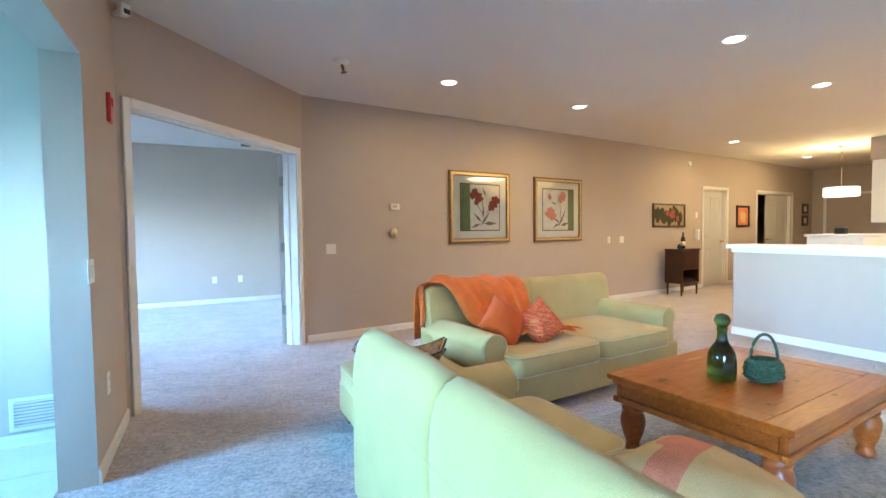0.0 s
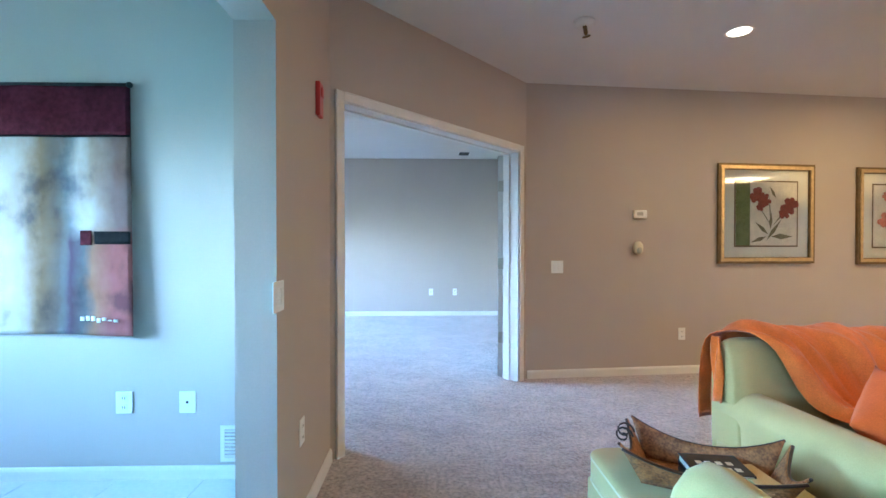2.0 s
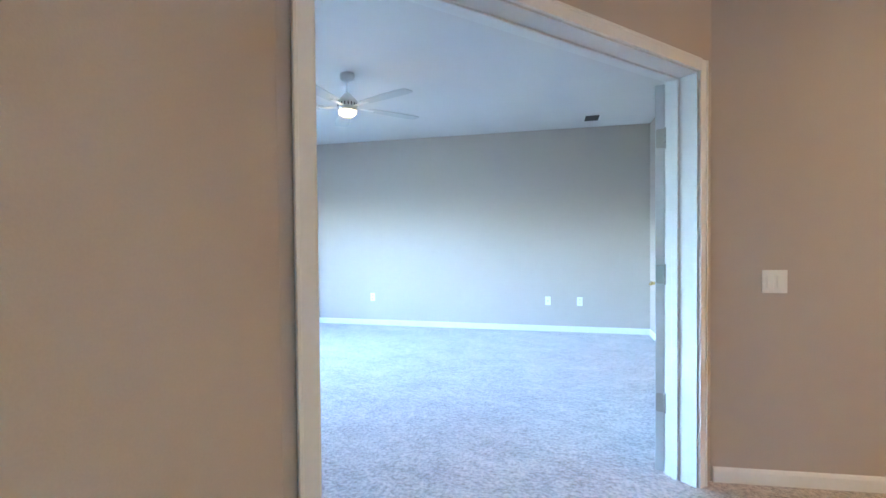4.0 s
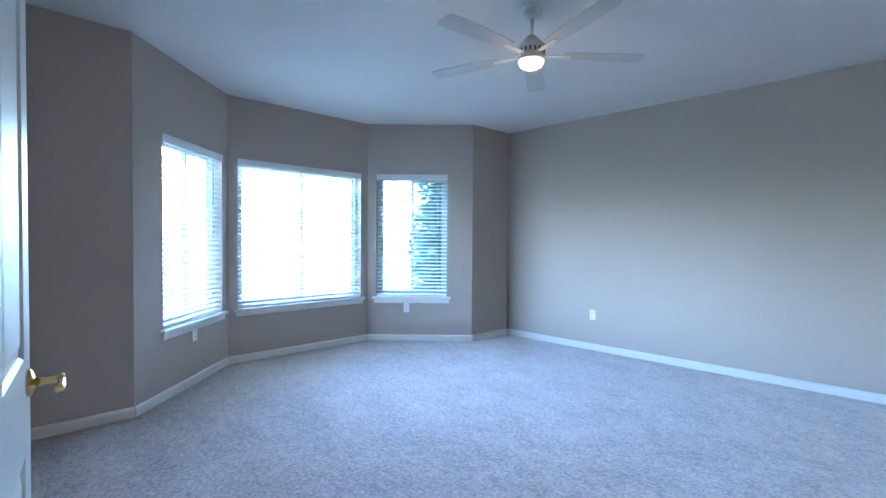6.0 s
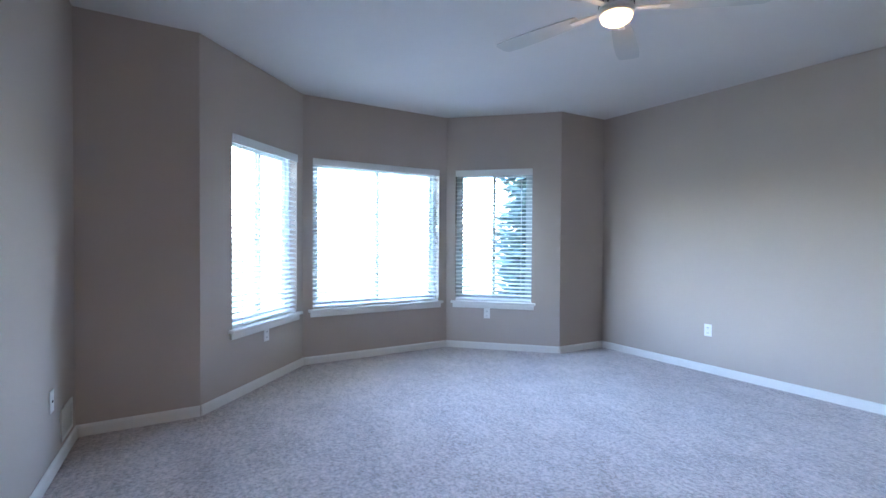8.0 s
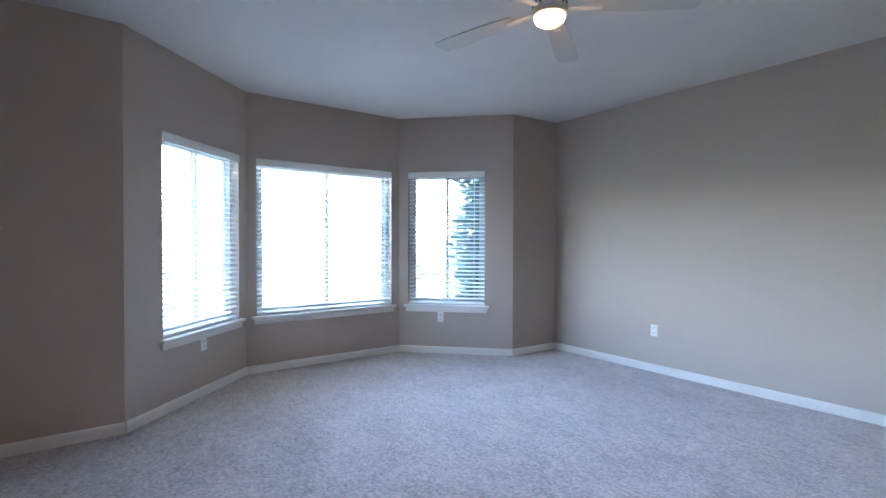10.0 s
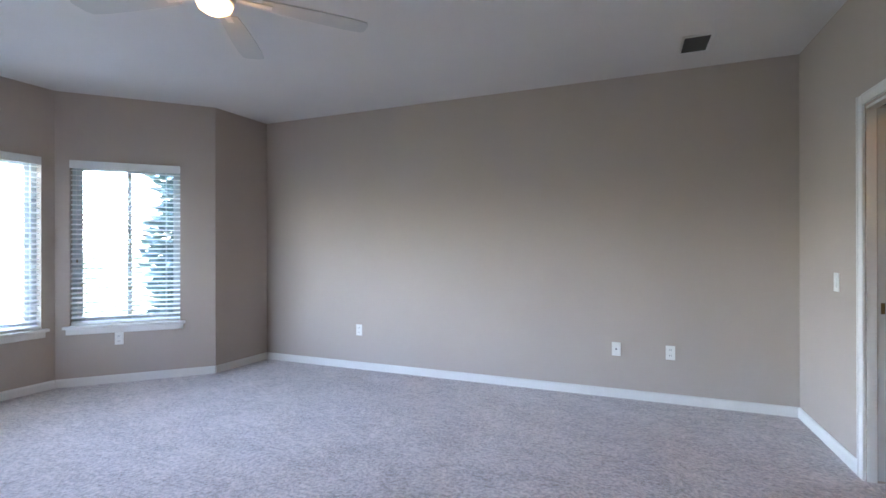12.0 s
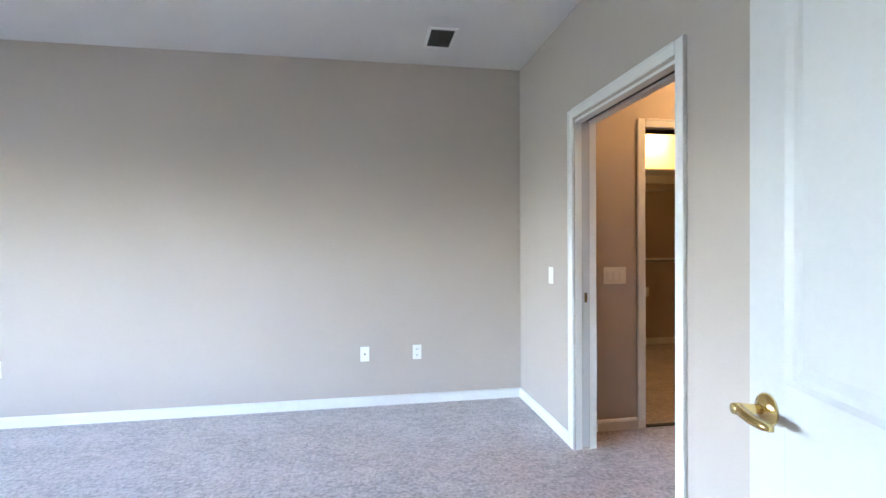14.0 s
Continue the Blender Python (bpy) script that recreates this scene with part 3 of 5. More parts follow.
def panel_door(name, m, w, h, label, thick=0.035, sign=1, handle=True, hinges=True, turn=None):
    """A moulded leaf with two tall and two low panels. x from hinge (0) to lock (w), body between y=0 and y=thick*sign."""
    root = tagged(new(name), label, "door", kind="structure")
    root.matrix_basis = m
    y0, y1 = sorted((0, thick * sign))
    core = (y0 + 0.009, y1 - 0.009)
    part("core", boxbm(0.02, w - 0.02, core[0], core[1], 0.02, h - 0.02), M_DOOR, root)
    st, mid = 0.115, 0.11
    zs = [(0.0, 0.23), (0.755, 0.98), (h - 0.115, h)]
    part("lock_stile", boxbm(w - st, w, y0, y1, 0, h, bevel=0.003, seg=2), M_DOOR, root)
    part("hinge_stile", boxbm(0, st, y0, y1, 0, h, bevel=0.003, seg=2), M_DOOR, root)
    for a, b in zs:
        part("rail", boxbm(st, w - st, y0, y1, a, b), M_DOOR, root)
    for (a0, a1), (b0, b1) in zip(zs, zs[1:]):
        part("mullion", boxbm(w / 2 - mid / 2, w / 2 + mid / 2, y0, y1, a1, b0), M_DOOR, root)
        for x0, x1 in ((st, w / 2 - mid / 2), (w / 2 + mid / 2, w - st)):
            for face, yy in ((-1, y0), (1, y1)):
                bm = bmesh.new()
                ring = []
                for inset, depth in ((0.0, 0.0), (0.010, 0.0085), (0.022, 0.0085), (0.045, 0.002)):
                    y = yy - face * depth
                    ring.append([bm.verts.new(c) for c in ((x0 + inset, y, a1 + inset), (x1 - inset, y, a1 + inset), (x1 - inset, y, b0 - inset), (x0 + inset, y, b0 - inset))])
                for p, q in zip(ring, ring[1:]):
                    for k in range(4):
                        bm.faces.new((p[k], p[(k + 1) % 4], q[(k + 1) % 4], q[k]))
                bm.faces.new(ring[-1])
                bmesh.ops.recalc_face_normals(bm, faces=bm.faces)
                f = list(bm.faces)
                if f[-1].normal.y * face < 0:
                    bmesh.ops.reverse_faces(bm, faces=f)
                part("door_panel", bm, M_DOOR, root)
    if handle:
        for face, yy in ((-1, y0), (1, y1)):
            lever(pose(w - 0.065, yy, 0.915, 90 if face < 0 else -90, 0, 0), root, -1)
        part("latch_plate", boxbm(w - 0.0005, w + 0.0015, (y0 + y1) / 2 - 0.012, (y0 + y1) / 2 + 0.012, 0.90, 0.95), M_BRASS, root)
    if hinges:
        pin = y0 if sign > 0 else y1
        out = -1 if sign > 0 else 1
        for z in (0.365, 1.045, 1.755):
            hg = part("hinge", lathe([(0.004, -0.054), (0.0062, -0.050), (0.0062, -0.018), (0.0050, -0.017), (0.0062, -0.016), (0.0062, 0.016), (0.0050, 0.017), (0.0062, 0.018), (0.0062, 0.050), (0.004, 0.054)], 14), M_NICKEL, root, "satin nickel butt hinge", pose(-0.004, pin + out * 0.004, z), smooth=True)
            for half, m2 in (("leaf_plate", pose(0.0025, -out * 0.005, 0)), ("jamb_plate", turn)):
                hp = part("hinge_" + half, rounded_plate(-out * 0.040), M_NICKEL, hg, m=m2)
    return root


def at_angled(s, y):
    v = MA @ Vector((s, y, 0))
    return v.x, v.y


# each leaf hangs on pins just past the bedroom face of its jamb
hl = at_angled(J0 + 0.010, TA + 0.004)
hr = at_angled(J1 + 0.004, TA + 0.006)
LEAF = (J1 - J0) / 2 + 0.004
D1 = along(hl, (-1.062, 4.602), 0.012)
D2 = along(hr, (1.335, 6.790), 0.012)


def jamb_turn(door, face):
    """Turns a hinge plate from the leaf's edge into the jamb's face."""
    way = math.degrees(door.to_euler().z)
    return pose(0, 0, 0, 0, 0, face - way) @ pose(-0.005, 0, 0)


WALL_A = math.degrees(MA.to_euler().z)
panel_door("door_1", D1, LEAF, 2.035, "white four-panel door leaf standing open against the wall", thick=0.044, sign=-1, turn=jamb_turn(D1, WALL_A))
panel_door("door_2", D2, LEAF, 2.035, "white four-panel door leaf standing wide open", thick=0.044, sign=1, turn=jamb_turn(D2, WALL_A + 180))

# living room doors
casing(LW, 7.972, 8.988, 2.06)
jambs(LW, 8.055, 8.905, 1.985, 0.12)
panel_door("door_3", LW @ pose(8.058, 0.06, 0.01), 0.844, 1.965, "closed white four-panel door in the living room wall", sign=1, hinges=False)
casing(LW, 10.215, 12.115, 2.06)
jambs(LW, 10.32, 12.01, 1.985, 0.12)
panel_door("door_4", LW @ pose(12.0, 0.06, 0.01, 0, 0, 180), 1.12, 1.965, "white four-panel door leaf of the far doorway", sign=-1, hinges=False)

# ---- pocket door, hall and closet beyond it ----
ME = along(B6, B7)
casing(ME, PD0, PD1, 2.090)
root = tagged(new("door_jamb"), "white split jamb of the pocket door", "door jamb", kind="structure")
root.matrix_basis = ME
a0, a1 = PD0 + 0.062, PD1 - 0.062
part("jamb_side", boxbm(a0 - 0.02, a0, 0.001, 0.045, 0, 2.022), M_TRIM, root)
part("jamb_side", boxbm(a0 - 0.02, a0, 0.095, 0.139, 0, 2.022), M_TRIM, root)
part("jamb_side", boxbm(a1, a1 + 0.018, 0.001, 0.139, 0, 2.022), M_TRIM, root)
part("strike_plate", boxbm(a1 - 0.0015, a1 - 0.0002, 0.055, 0.085, 0.90, 0.98), M_BRASS, root, "brass strike plate")
part("jamb_head", boxbm(a0, a1, 0.001, 0.05, 2.007, 2.022), M_TRIM, root)
part("jamb_head", boxbm(a0, a1, 0.09, 0.139, 2.007, 2.022), M_TRIM, root)
part("track", boxbm(a0, a1, 0.052, 0.088, 2.018, 2.022), M_SLOT, root, "dark door track")
pk = tagged(new("door_5"), "white pocket door slid into the wall", "door", kind="structure")
pk.matrix_basis = ME
part("leaf", boxbm(a0 - 0.5, a0 - 0.001, 0.047, 0.093, 0.012, 2.006, bevel=0.002), M_DOOR, pk)
part("edge_pull", boxbm(a0 - 0.0009, a0 + 0.0008, 0.061, 0.079, 0.905, 0.965), M_GOLD_DARK, pk, "small dark brass edge pull")

HX = B6[0] + 0.14
HY = 8.80
wall("wall_hall_north", (HX, HY), (4.6, HY), 0.12, [(2.365 - HX, 3.16 - HX, 0, 2.05)])
wall("wall_hall_east", (4.6, 11.4), (4.6, 6.4), 0.12)
wall("wall_closet_north", (1.9, 11.2), (4.6, 11.2), 0.12)
wall("wall_closet_west", (1.95, HY + 0.12), (1.95, 11.2), 0.06)
casing(along((HX, HY), (4.6, HY)), 2.30 - HX, 3.225 - HX, 2.118)
jambs(along((HX, HY), (4.6, HY)), 2.365 - HX, 3.16 - HX, 2.05, 0.12, stop=0.0)
skirting((HX, HY), (4.6, HY), 0, 2.298 - HX)
skirting((1.9, 11.2), (4.6, 11.2), 0.06, 2.7)
tagged(part("trim_threshold", boxbm(2.366, 3.159, HY - 0.005, HY + 0.03, 0.0, 0.009, bevel=0.002), M_SLOT), "dark metal threshold strip between carpets", "threshold", kind="structure")
plate(pose(2.135, HY, 1.05, 0, 0, 0), "switch", 0.165)
shelf = thing("closet_shelf", pose(2.01, 11.2, 0), "white wire closet shelf with hanging rod", "shelf")
part("board", boxbm(0, 2.55, -0.36, -0.001, 2.13, 2.15), M_TRIM, shelf)
part("rod", tube([(0, -0.3, 1.90), (2.55, -0.3, 1.90)], 0.016, 12), M_NICKEL, shelf, smooth=True)
part("cleat", boxbm(0, 2.55, -0.02, -0.001, 2.03, 2.13), M_TRIM, shelf)
shelf2 = thing("closet_shelf", pose(2.01, 11.2, 0), "lower closet rod on a white cleat", "shelf")
part("rod", tube([(0, -0.3, 1.06), (2.55, -0.3, 1.06)], 0.014, 12), M_NICKEL, shelf2, smooth=True)
part("cleat", boxbm(0, 2.55, -0.02, -0.001, 1.03, 1.09), M_TRIM, shelf2)
plate(pose(3.95, 11.2, 0.66), "outlet")

# ---- windows and blinds ----
def window(name, p, q, s0, s1):
    m = along(p, q)
    root = tagged(new(name), "white vinyl sliding window, frame greyed as if backlit, with a projecting white sill", "window", kind="structure")
    root.matrix_basis = m
    z0, z1 = WZ0, WZ1
    part("window_sill", boxbm(s0 - 0.045, s1 + 0.045, -0.045, 0.075, z0 - 0.022, z0 + 0.004, bevel=0.005, seg=2), M_TRIM, root)
    part("apron", boxbm(s0 - 0.025, s1 + 0.025, -0.018, -0.001, z0 - 0.075, z0 - 0.023, bevel=0.004, seg=2), M_TRIM, root)
    y0, y1, f = 0.075, 0.135, 0.04
    fr = part("window_frame", boxbm(s0, s0 + f, y0, y1, z0, z1), M_VINYL_BACKLIT, root)
    for a in ((s1 - f, s1, z0, z1), (s0 + f, s1 - f, z0, z0 + f), (s0 + f, s1 - f, z1 - f, z1)):
        part("frame_bar", boxbm(a[0], a[1], y0, y1, a[2], a[3]), M_VINYL_BACKLIT, fr)
    c = (s0 + s1) / 2
    for k, (a, b, y) in enumerate(((s0 + f, c + 0.02, 0.085), (c - 0.02, s1 - f, 0.108))):
        sash = part("sash", boxbm(a, a + 0.035, y, y + 0.022, z0 + f, z1 - f), M_VINYL_BACKLIT, root)
        part("sash_bar", boxbm(b - 0.035, b, y, y + 0.022, z0 + f, z1 - f), M_VINYL_BACKLIT, sash)
        part("sash_bar", boxbm(a + 0.035, b - 0.035, y, y + 0.022, z0 + f, z0 + f + 0.035), M_VINYL_BACKLIT, sash)
        part("sash_bar", boxbm(a + 0.035, b - 0.035, y, y + 0.022, z1 - f - 0.035, z1 - f), M_VINYL_BACKLIT, sash)
        pane = part("pane", boxbm(a + 0.035, b - 0.035, y + 0.009, y + 0.012, z0 + f + 0.035, z1 - f - 0.035), M_GLASS, sash)
        pane.visible_shadow = False
    # the blind hangs inside the opening
    bl = thing("window_blind", m @ pose(0, 0, z0), "white slatted blind with open slats in the window", "blind", "bedroom blinds")
    h = z1 - z0
    part("valance", boxbm(s0 + 0.002, s1 - 0.002, -0.014, 0.002, h - 0.075, h - 0.002, bevel=0.004, seg=2), M_SLAT, bl)
    part("headrail", boxbm(s0 + 0.004, s1 - 0.004, 0.004, 0.058, h - 0.05, h - 0.003), M_SLAT, bl)
    n = 32
    slat_bm = bmesh.new()
    rows = []
    for y, z in ((-0.025, -0.002), (-0.012, 0.0012), (0.012, 0.0012), (0.025, -0.002)):
        rows.append([slat_bm.verts.new((x, y, z + dz)) for x in (s0 + 0.006, s1 - 0.006) for dz in (-0.0014, 0.0014)])
    for a, b in zip(rows, rows[1:]):
        slat_bm.faces.new((a[1], a[3], b[3], b[1]))
        slat_bm.faces.new((a[0], b[0], b[2], a[2]))
    for r in (rows[0], rows[-1]):
        slat_bm.faces.new((r[0], r[2], r[3], r[1]))
    for k in (0, 2):
        slat_bm.faces.new([r[k] for r in rows] + [r[k + 1] for r in rows[::-1]])
    bmesh.ops.recalc_face_normals(slat_bm, faces=slat_bm.faces)
    me = mesh_of(slat_bm, "slat", M_SLAT)
    rng = random.Random(int(s1 * 1000))
    for k in range(n):
        sl = new("slat", me)
        sl.parent = bl
        sl.matrix_basis = pose(0, 0.032, 0.035 + (h - 0.125) * k / (n - 1), 15 + rng.uniform(-1.5, 1.5), rng.uniform(-0.12, 0.12), 0)
    part("bottom_rail", boxbm(s0 + 0.006, s1 - 0.006, 0.008, 0.056, 0.006, 0.022, bevel=0.003), M_SLAT, bl)
    span = s1 - s0
    for u in ((0.14, 0.86) if span < 1.1 else (0.09, 0.36, 0.64, 0.91)):
        for y in (0.006, 0.058):
            part("ladder_cord", boxbm(s0 + span * u - 0.0014, s0 + span * u + 0.0014, y - 0.0012, y + 0.0012, 0.02, h - 0.05), M_SLAT, bl)
    part("pull_cord", tube([(s0 + 0.06, -0.016, h - 0.08), (s0 + 0.061, -0.016, 0.62)], 0.0013, 6), M_SLAT, bl)
    part("tassel", lathe([(0.003, 0.03), (0.006, 0.018), (0.007, 0.0)], 10), M_GOLD_DARK, bl, m=pose(s0 + 0.061, -0.016, 0.59))
    return root


window("window_1", B1, B2, *W1)
window("window_2", B2, B3, *W2)
window("window_3", B3, B4, *W3)


def glazing(name, p, q, s0, s1, z0, z1, bars, label):
    root = tagged(new(name), label, "window", kind="structure")
    root.matrix_basis = along(p, q)
    f = 0.06
    for k in range(bars + 1):
        x = s0 + (s1 - s0 - f) * k / bars
        part("window_frame", boxbm(x, x + f, 0.05, 0.11, z0, z1), M_TRIM, root)
    part("window_frame", boxbm(s0, s1, 0.05, 0.11, z0, z0 + f), M_TRIM, root)
    part("window_frame", boxbm(s0, s1, 0.05, 0.11, z1 - f, z1), M_TRIM, root)
    part("pane", boxbm(s0, s1, 0.078, 0.082, z0, z1), M_GLASS, root).visible_shadow = False


# daylight of the bright sky before the bay
for p, q, (s0, s1), power in ((B1, B2, W1, 0.23), (B2, B3, W2, 0.38)):
    m = along(p, q)
    lamp("AREA", m @ Vector(((s0 + s1) / 2, 0.30, (WZ0 + WZ1) / 2 + 0.1)), m @ Vector(((s0 + s1) / 2, -2.0, 0.30)), power, (0.72, 0.90, 1.0), s1 - s0, WZ1 - WZ0, 120)

glazing("window_4", (WEST, 0.6), (WEST, 4.098), 1.5, 3.0, 0.95, 2.05, 2, "wide white window of the sunny nook")
# Unseen patio door and its lamp, added for blue daylight in the living room.
glazing("window_5_added", (PA[0], SOUTH), PA, 0.9, 2.4, 0.0, 2.05, 2, "unseen white sliding patio door, added to let daylight into the living room")
lamp("AREA", (PA[0] + 0.02, SOUTH + 1.65, 1.05), (5, SOUTH + 2.2, 0.6), 0.07, (0.15, 0.60, 1.0), 1.4, 1.9)
lamp("AREA", (WEST + 0.02, 2.85, 1.5), (0.9, 2.0, 0.5), 0.37, DAY, 1.45, 1.05, 100)

# tiles of the nook
tile_root = tagged(new("floor_nook"), "pale glazed floor tiles of the nook", "tile floor", kind="structure")
part("grout", boxbm(WEST, PA[0] - 0.16, 0.6, 4.098, -0.02, 0.003), M_GROUT, tile_root)
tile_me = mesh_of(boxbm(-0.223, 0.223, -0.223, 0.223, 0.0, 0.005, bevel=0.0015), "tile", M_TILE)
for i in range(7):
    for j in range(8):
        x, y = PA[0] - 0.16 - 0.225 - 0.45 * i, 4.098 - 0.225 - 0.45 * j
        if x > WEST + 0.2 and y > 0.8:
            t = new("tile", tile_me)
            t.parent = tile_root
            t.location = (x, y, 0.003)


# ---- wall plates and fixtures of the bedroom ----
MN = along(B5, B6)
for x, kind in ((-2.073, "outlet"), (0.457, "jack"), (0.869, "outlet")):
    plate(pose(x, 9.572, 0.41), kind)
plate(ME @ pose(B6[1] - 8.924, 0, 1.05), "switch")
plate(along(B1, B2) @ pose(0.77, 0, 0.43), "outlet")
plate(along(B3, B4) @ pose(0.49, 0, 0.415), "outlet")
MS = along(PA2, B0)
plate(MS @ pose(2.62, 0, 0.40), "jack")
louvre(MS @ pose(2.93, 0, 0.20), 0.26, 0.18, 9)
louvre(pose(0.992, 9.083, CEIL, 90, 0, 0), 0.20, 0.30, 8, "ceiling_vent", "dark louvred return air vent in a white rim in the ceiling", M_VENT, rim=M_TRIM)

# ceiling fan
FX, FY = -1.21, 6.98
fan = thing("ceiling_fan", pose(FX, FY, CEIL), "white five-blade ceiling fan with a lit frosted lamp", "ceiling fan")
part("canopy", lathe([(0.062, 0), (0.065, -0.02), (0.058, -0.05), (0.035, -0.066), (0.014, -0.07)], 28), M_TRIM, fan, smooth=True)
part("downrod", lathe([(0.0125, -0.06), (0.0125, -0.19)], 14), M_TRIM, fan, smooth=True)
part("motor_housing", lathe([(0.02, -0.165), (0.035, -0.18), (0.065, -0.21), (0.088, -0.235), (0.09, -0.245), (0.083, -0.25), (0.083, -0.29), (0.088, -0.297), (0.07, -0.302)], 36), M_TRIM, fan, smooth=True)
for k in range(18):
    a = 2 * math.pi * k / 18
    part("vent_slot", boxbm(-0.004, 0.004, -0.002, 0.002, -0.284, -0.256), M_SLOT, fan, m=pose(0.083 * math.cos(a), 0.083 * math.sin(a), 0, 0, 0, math.degrees(a) + 90))
part("light_collar", lathe([(0.07, -0.300), (0.082, -0.306), (0.084, -0.318), (0.078, -0.322)], 32), M_TRIM, fan, smooth=True)
part("lamp_bowl", lathe([(0.074, -0.320), (0.078, -0.330), (0.070, -0.350), (0.045, -0.366), (0.012, -0.371)], 32), M_FANGLOW, fan, "glowing frosted glass bowl", smooth=True)
for k in range(5):
    ang = FAN_A + 72 * k
    bm = bmesh.new()
    pts = [(0.20, 0.045), (0.30, 0.056), (0.48, 0.066), (0.62, 0.068), (0.70, 0.060)]
    outline = [(x, -w) for x, w in pts] + [(0.715, -0.03), (0.715, 0.045)] + [(x, w) for x, w in pts[::-1]]
    a = [bm.verts.new((x, y, 0.0)) for x, y in outline]
    b = [bm.verts.new((x, y, 0.006)) for x, y in outline]
    bm.faces.new(a[::-1])
    bm.faces.new(b)
    for i in range(len(a)):
        j = (i + 1) % len(a)
        bm.faces.new((a[i], a[j], b[j], b[i]))
    blade = part("blade", bm, M_BLADE, fan, m=pose(0, 0, -0.285, 0, 0, ang) @ pose(0, 0, 0, 2, 0, 0))
    part("blade_bracket", boxbm(0.075, 0.25, -0.018, 0.018, -0.008, -0.001, bevel=0.003), M_TRIM, blade)
lamp("POINT", (FX, FY, CEIL - 0.42), (FX, FY, 0), 0.030, WARM, 0.06)

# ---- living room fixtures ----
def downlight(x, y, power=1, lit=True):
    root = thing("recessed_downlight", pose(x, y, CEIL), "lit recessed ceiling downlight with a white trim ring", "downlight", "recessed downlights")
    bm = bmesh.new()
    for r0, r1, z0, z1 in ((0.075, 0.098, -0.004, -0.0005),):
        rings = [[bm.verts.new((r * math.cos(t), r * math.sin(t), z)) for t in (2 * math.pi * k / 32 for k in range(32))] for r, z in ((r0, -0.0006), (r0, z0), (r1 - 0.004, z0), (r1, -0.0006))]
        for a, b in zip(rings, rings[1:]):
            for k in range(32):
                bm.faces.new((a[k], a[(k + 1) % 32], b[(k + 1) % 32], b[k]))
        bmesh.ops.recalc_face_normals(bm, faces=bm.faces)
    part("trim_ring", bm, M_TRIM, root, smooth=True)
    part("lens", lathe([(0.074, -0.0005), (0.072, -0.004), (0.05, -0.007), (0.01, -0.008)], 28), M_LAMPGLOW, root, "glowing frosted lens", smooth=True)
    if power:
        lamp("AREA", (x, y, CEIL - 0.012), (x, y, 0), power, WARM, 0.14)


# The third, at (2.10, 2.65), is unseen and added to warm the sofas.
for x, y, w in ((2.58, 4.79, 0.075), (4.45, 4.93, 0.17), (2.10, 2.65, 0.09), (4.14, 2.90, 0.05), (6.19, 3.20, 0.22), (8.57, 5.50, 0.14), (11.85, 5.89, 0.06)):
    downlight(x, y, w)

sprk = thing("fire_sprinkler", pose(1.46, 4.68, CEIL) @ Matrix.Scale(1.7, 4), "small ceiling fire sprinkler head on a white rose", "sprinkler")
part("escutcheon", lathe([(0.040, 0), (0.038, -0.010), (0.014, -0.016)], 20), M_TRIM, sprk, smooth=True)
part("stem", lathe([(0.008, -0.008), (0.008, -0.04), (0.005, -0.045)], 12), M_GOLD_DARK, sprk, m=pose(0, 0, -0.006, 32, -25, 0), smooth=True)
part("deflector", lathe([(0.016, -0.050), (0.017, -0.052), (0.004, -0.054)], 16), M_GOLD_DARK, sprk, m=pose(0, 0, -0.006, 32, -25, 0), smooth=True)
det = thing("security_sensor", pose(-0.06, 4.22, 2.62, 0, 0, 40), "white corner security sensor near the ceiling", "sensor")
part("housing", boxbm(-0.03, 0.03, -0.045, 0.02, -0.03, 0.045, bevel=0.012, seg=3), M_PLATE, det)
part("bracket", boxbm(-0.012, 0.012, 0.01, 0.075, -0.01, 0.02, bevel=0.003), M_PLATE, det)
part("lens", boxbm(-0.02, 0.02, -0.0475, -0.044, -0.02, 0.01, bevel=0.001), M_SLOT, det)

MX = pose(PA[0], 0, 0, 0, 0, 90)
alarm = thing("fire_alarm_strobe", MX @ pose(3.998, 0, 1.96), "red fire alarm strobe on the wall", "alarm")
part("housing", boxbm(-0.04, 0.04, -0.024, -0.001, -0.085, 0.085, bevel=0.006, seg=3), M_RED, alarm)
part("strobe", boxbm(-0.02, 0.02, -0.032, -0.0245, 0.01, 0.06, bevel=0.004), M_RED, alarm, "red strobe lens")
plate(MX @ pose(3.395, 0, 1.04), "switch", 0.115)
plate(MX @ pose(3.70, 0, 0.41), "outlet")
plate(pose(-1.15, 4.098, 0.41), "outlet", 0.085)
plate(pose(-0.825, 4.098, 0.41), "jack", 0.085)
louvre(pose(-0.505, 4.098, 0.19), 0.30, 0.19, 8, "air_register", "white air register low on the nook wall", back=M_NOOK)

plate(LW @ pose(0.295, 0, 1.025), "switch", 0.115)
plate(LW @ pose(1.53, 0, 0.38), "outlet")
plate(LW @ pose(5.10, 0, 1.03), "switch")
plate(LW @ pose(5.44, 0, 1.03), "switch", 0.115)
th = thing("thermostat", LW @ pose(1.095, 0, 1.515), "small white plastic wall thermostat", "thermostat")
part("body", boxbm(-0.065, 0.065, -0.028, -0.001, -0.038, 0.038, bevel=0.006, seg=3), M_PLATE, th)
part("display", boxbm(-0.035, 0.025, -0.029, -0.0282, -0.012, 0.02), M_NICKEL, th, "grey display")
fr = thing("air_freshener", LW @ pose(1.07, 0, 1.20), "small rounded beige and grey wall dispenser", "dispenser")
part("body", soft_box(0.095, 0.06, 0.12, e=0.9), M_PAPER, fr, m=pose(0, -0.031, 0), smooth=True)
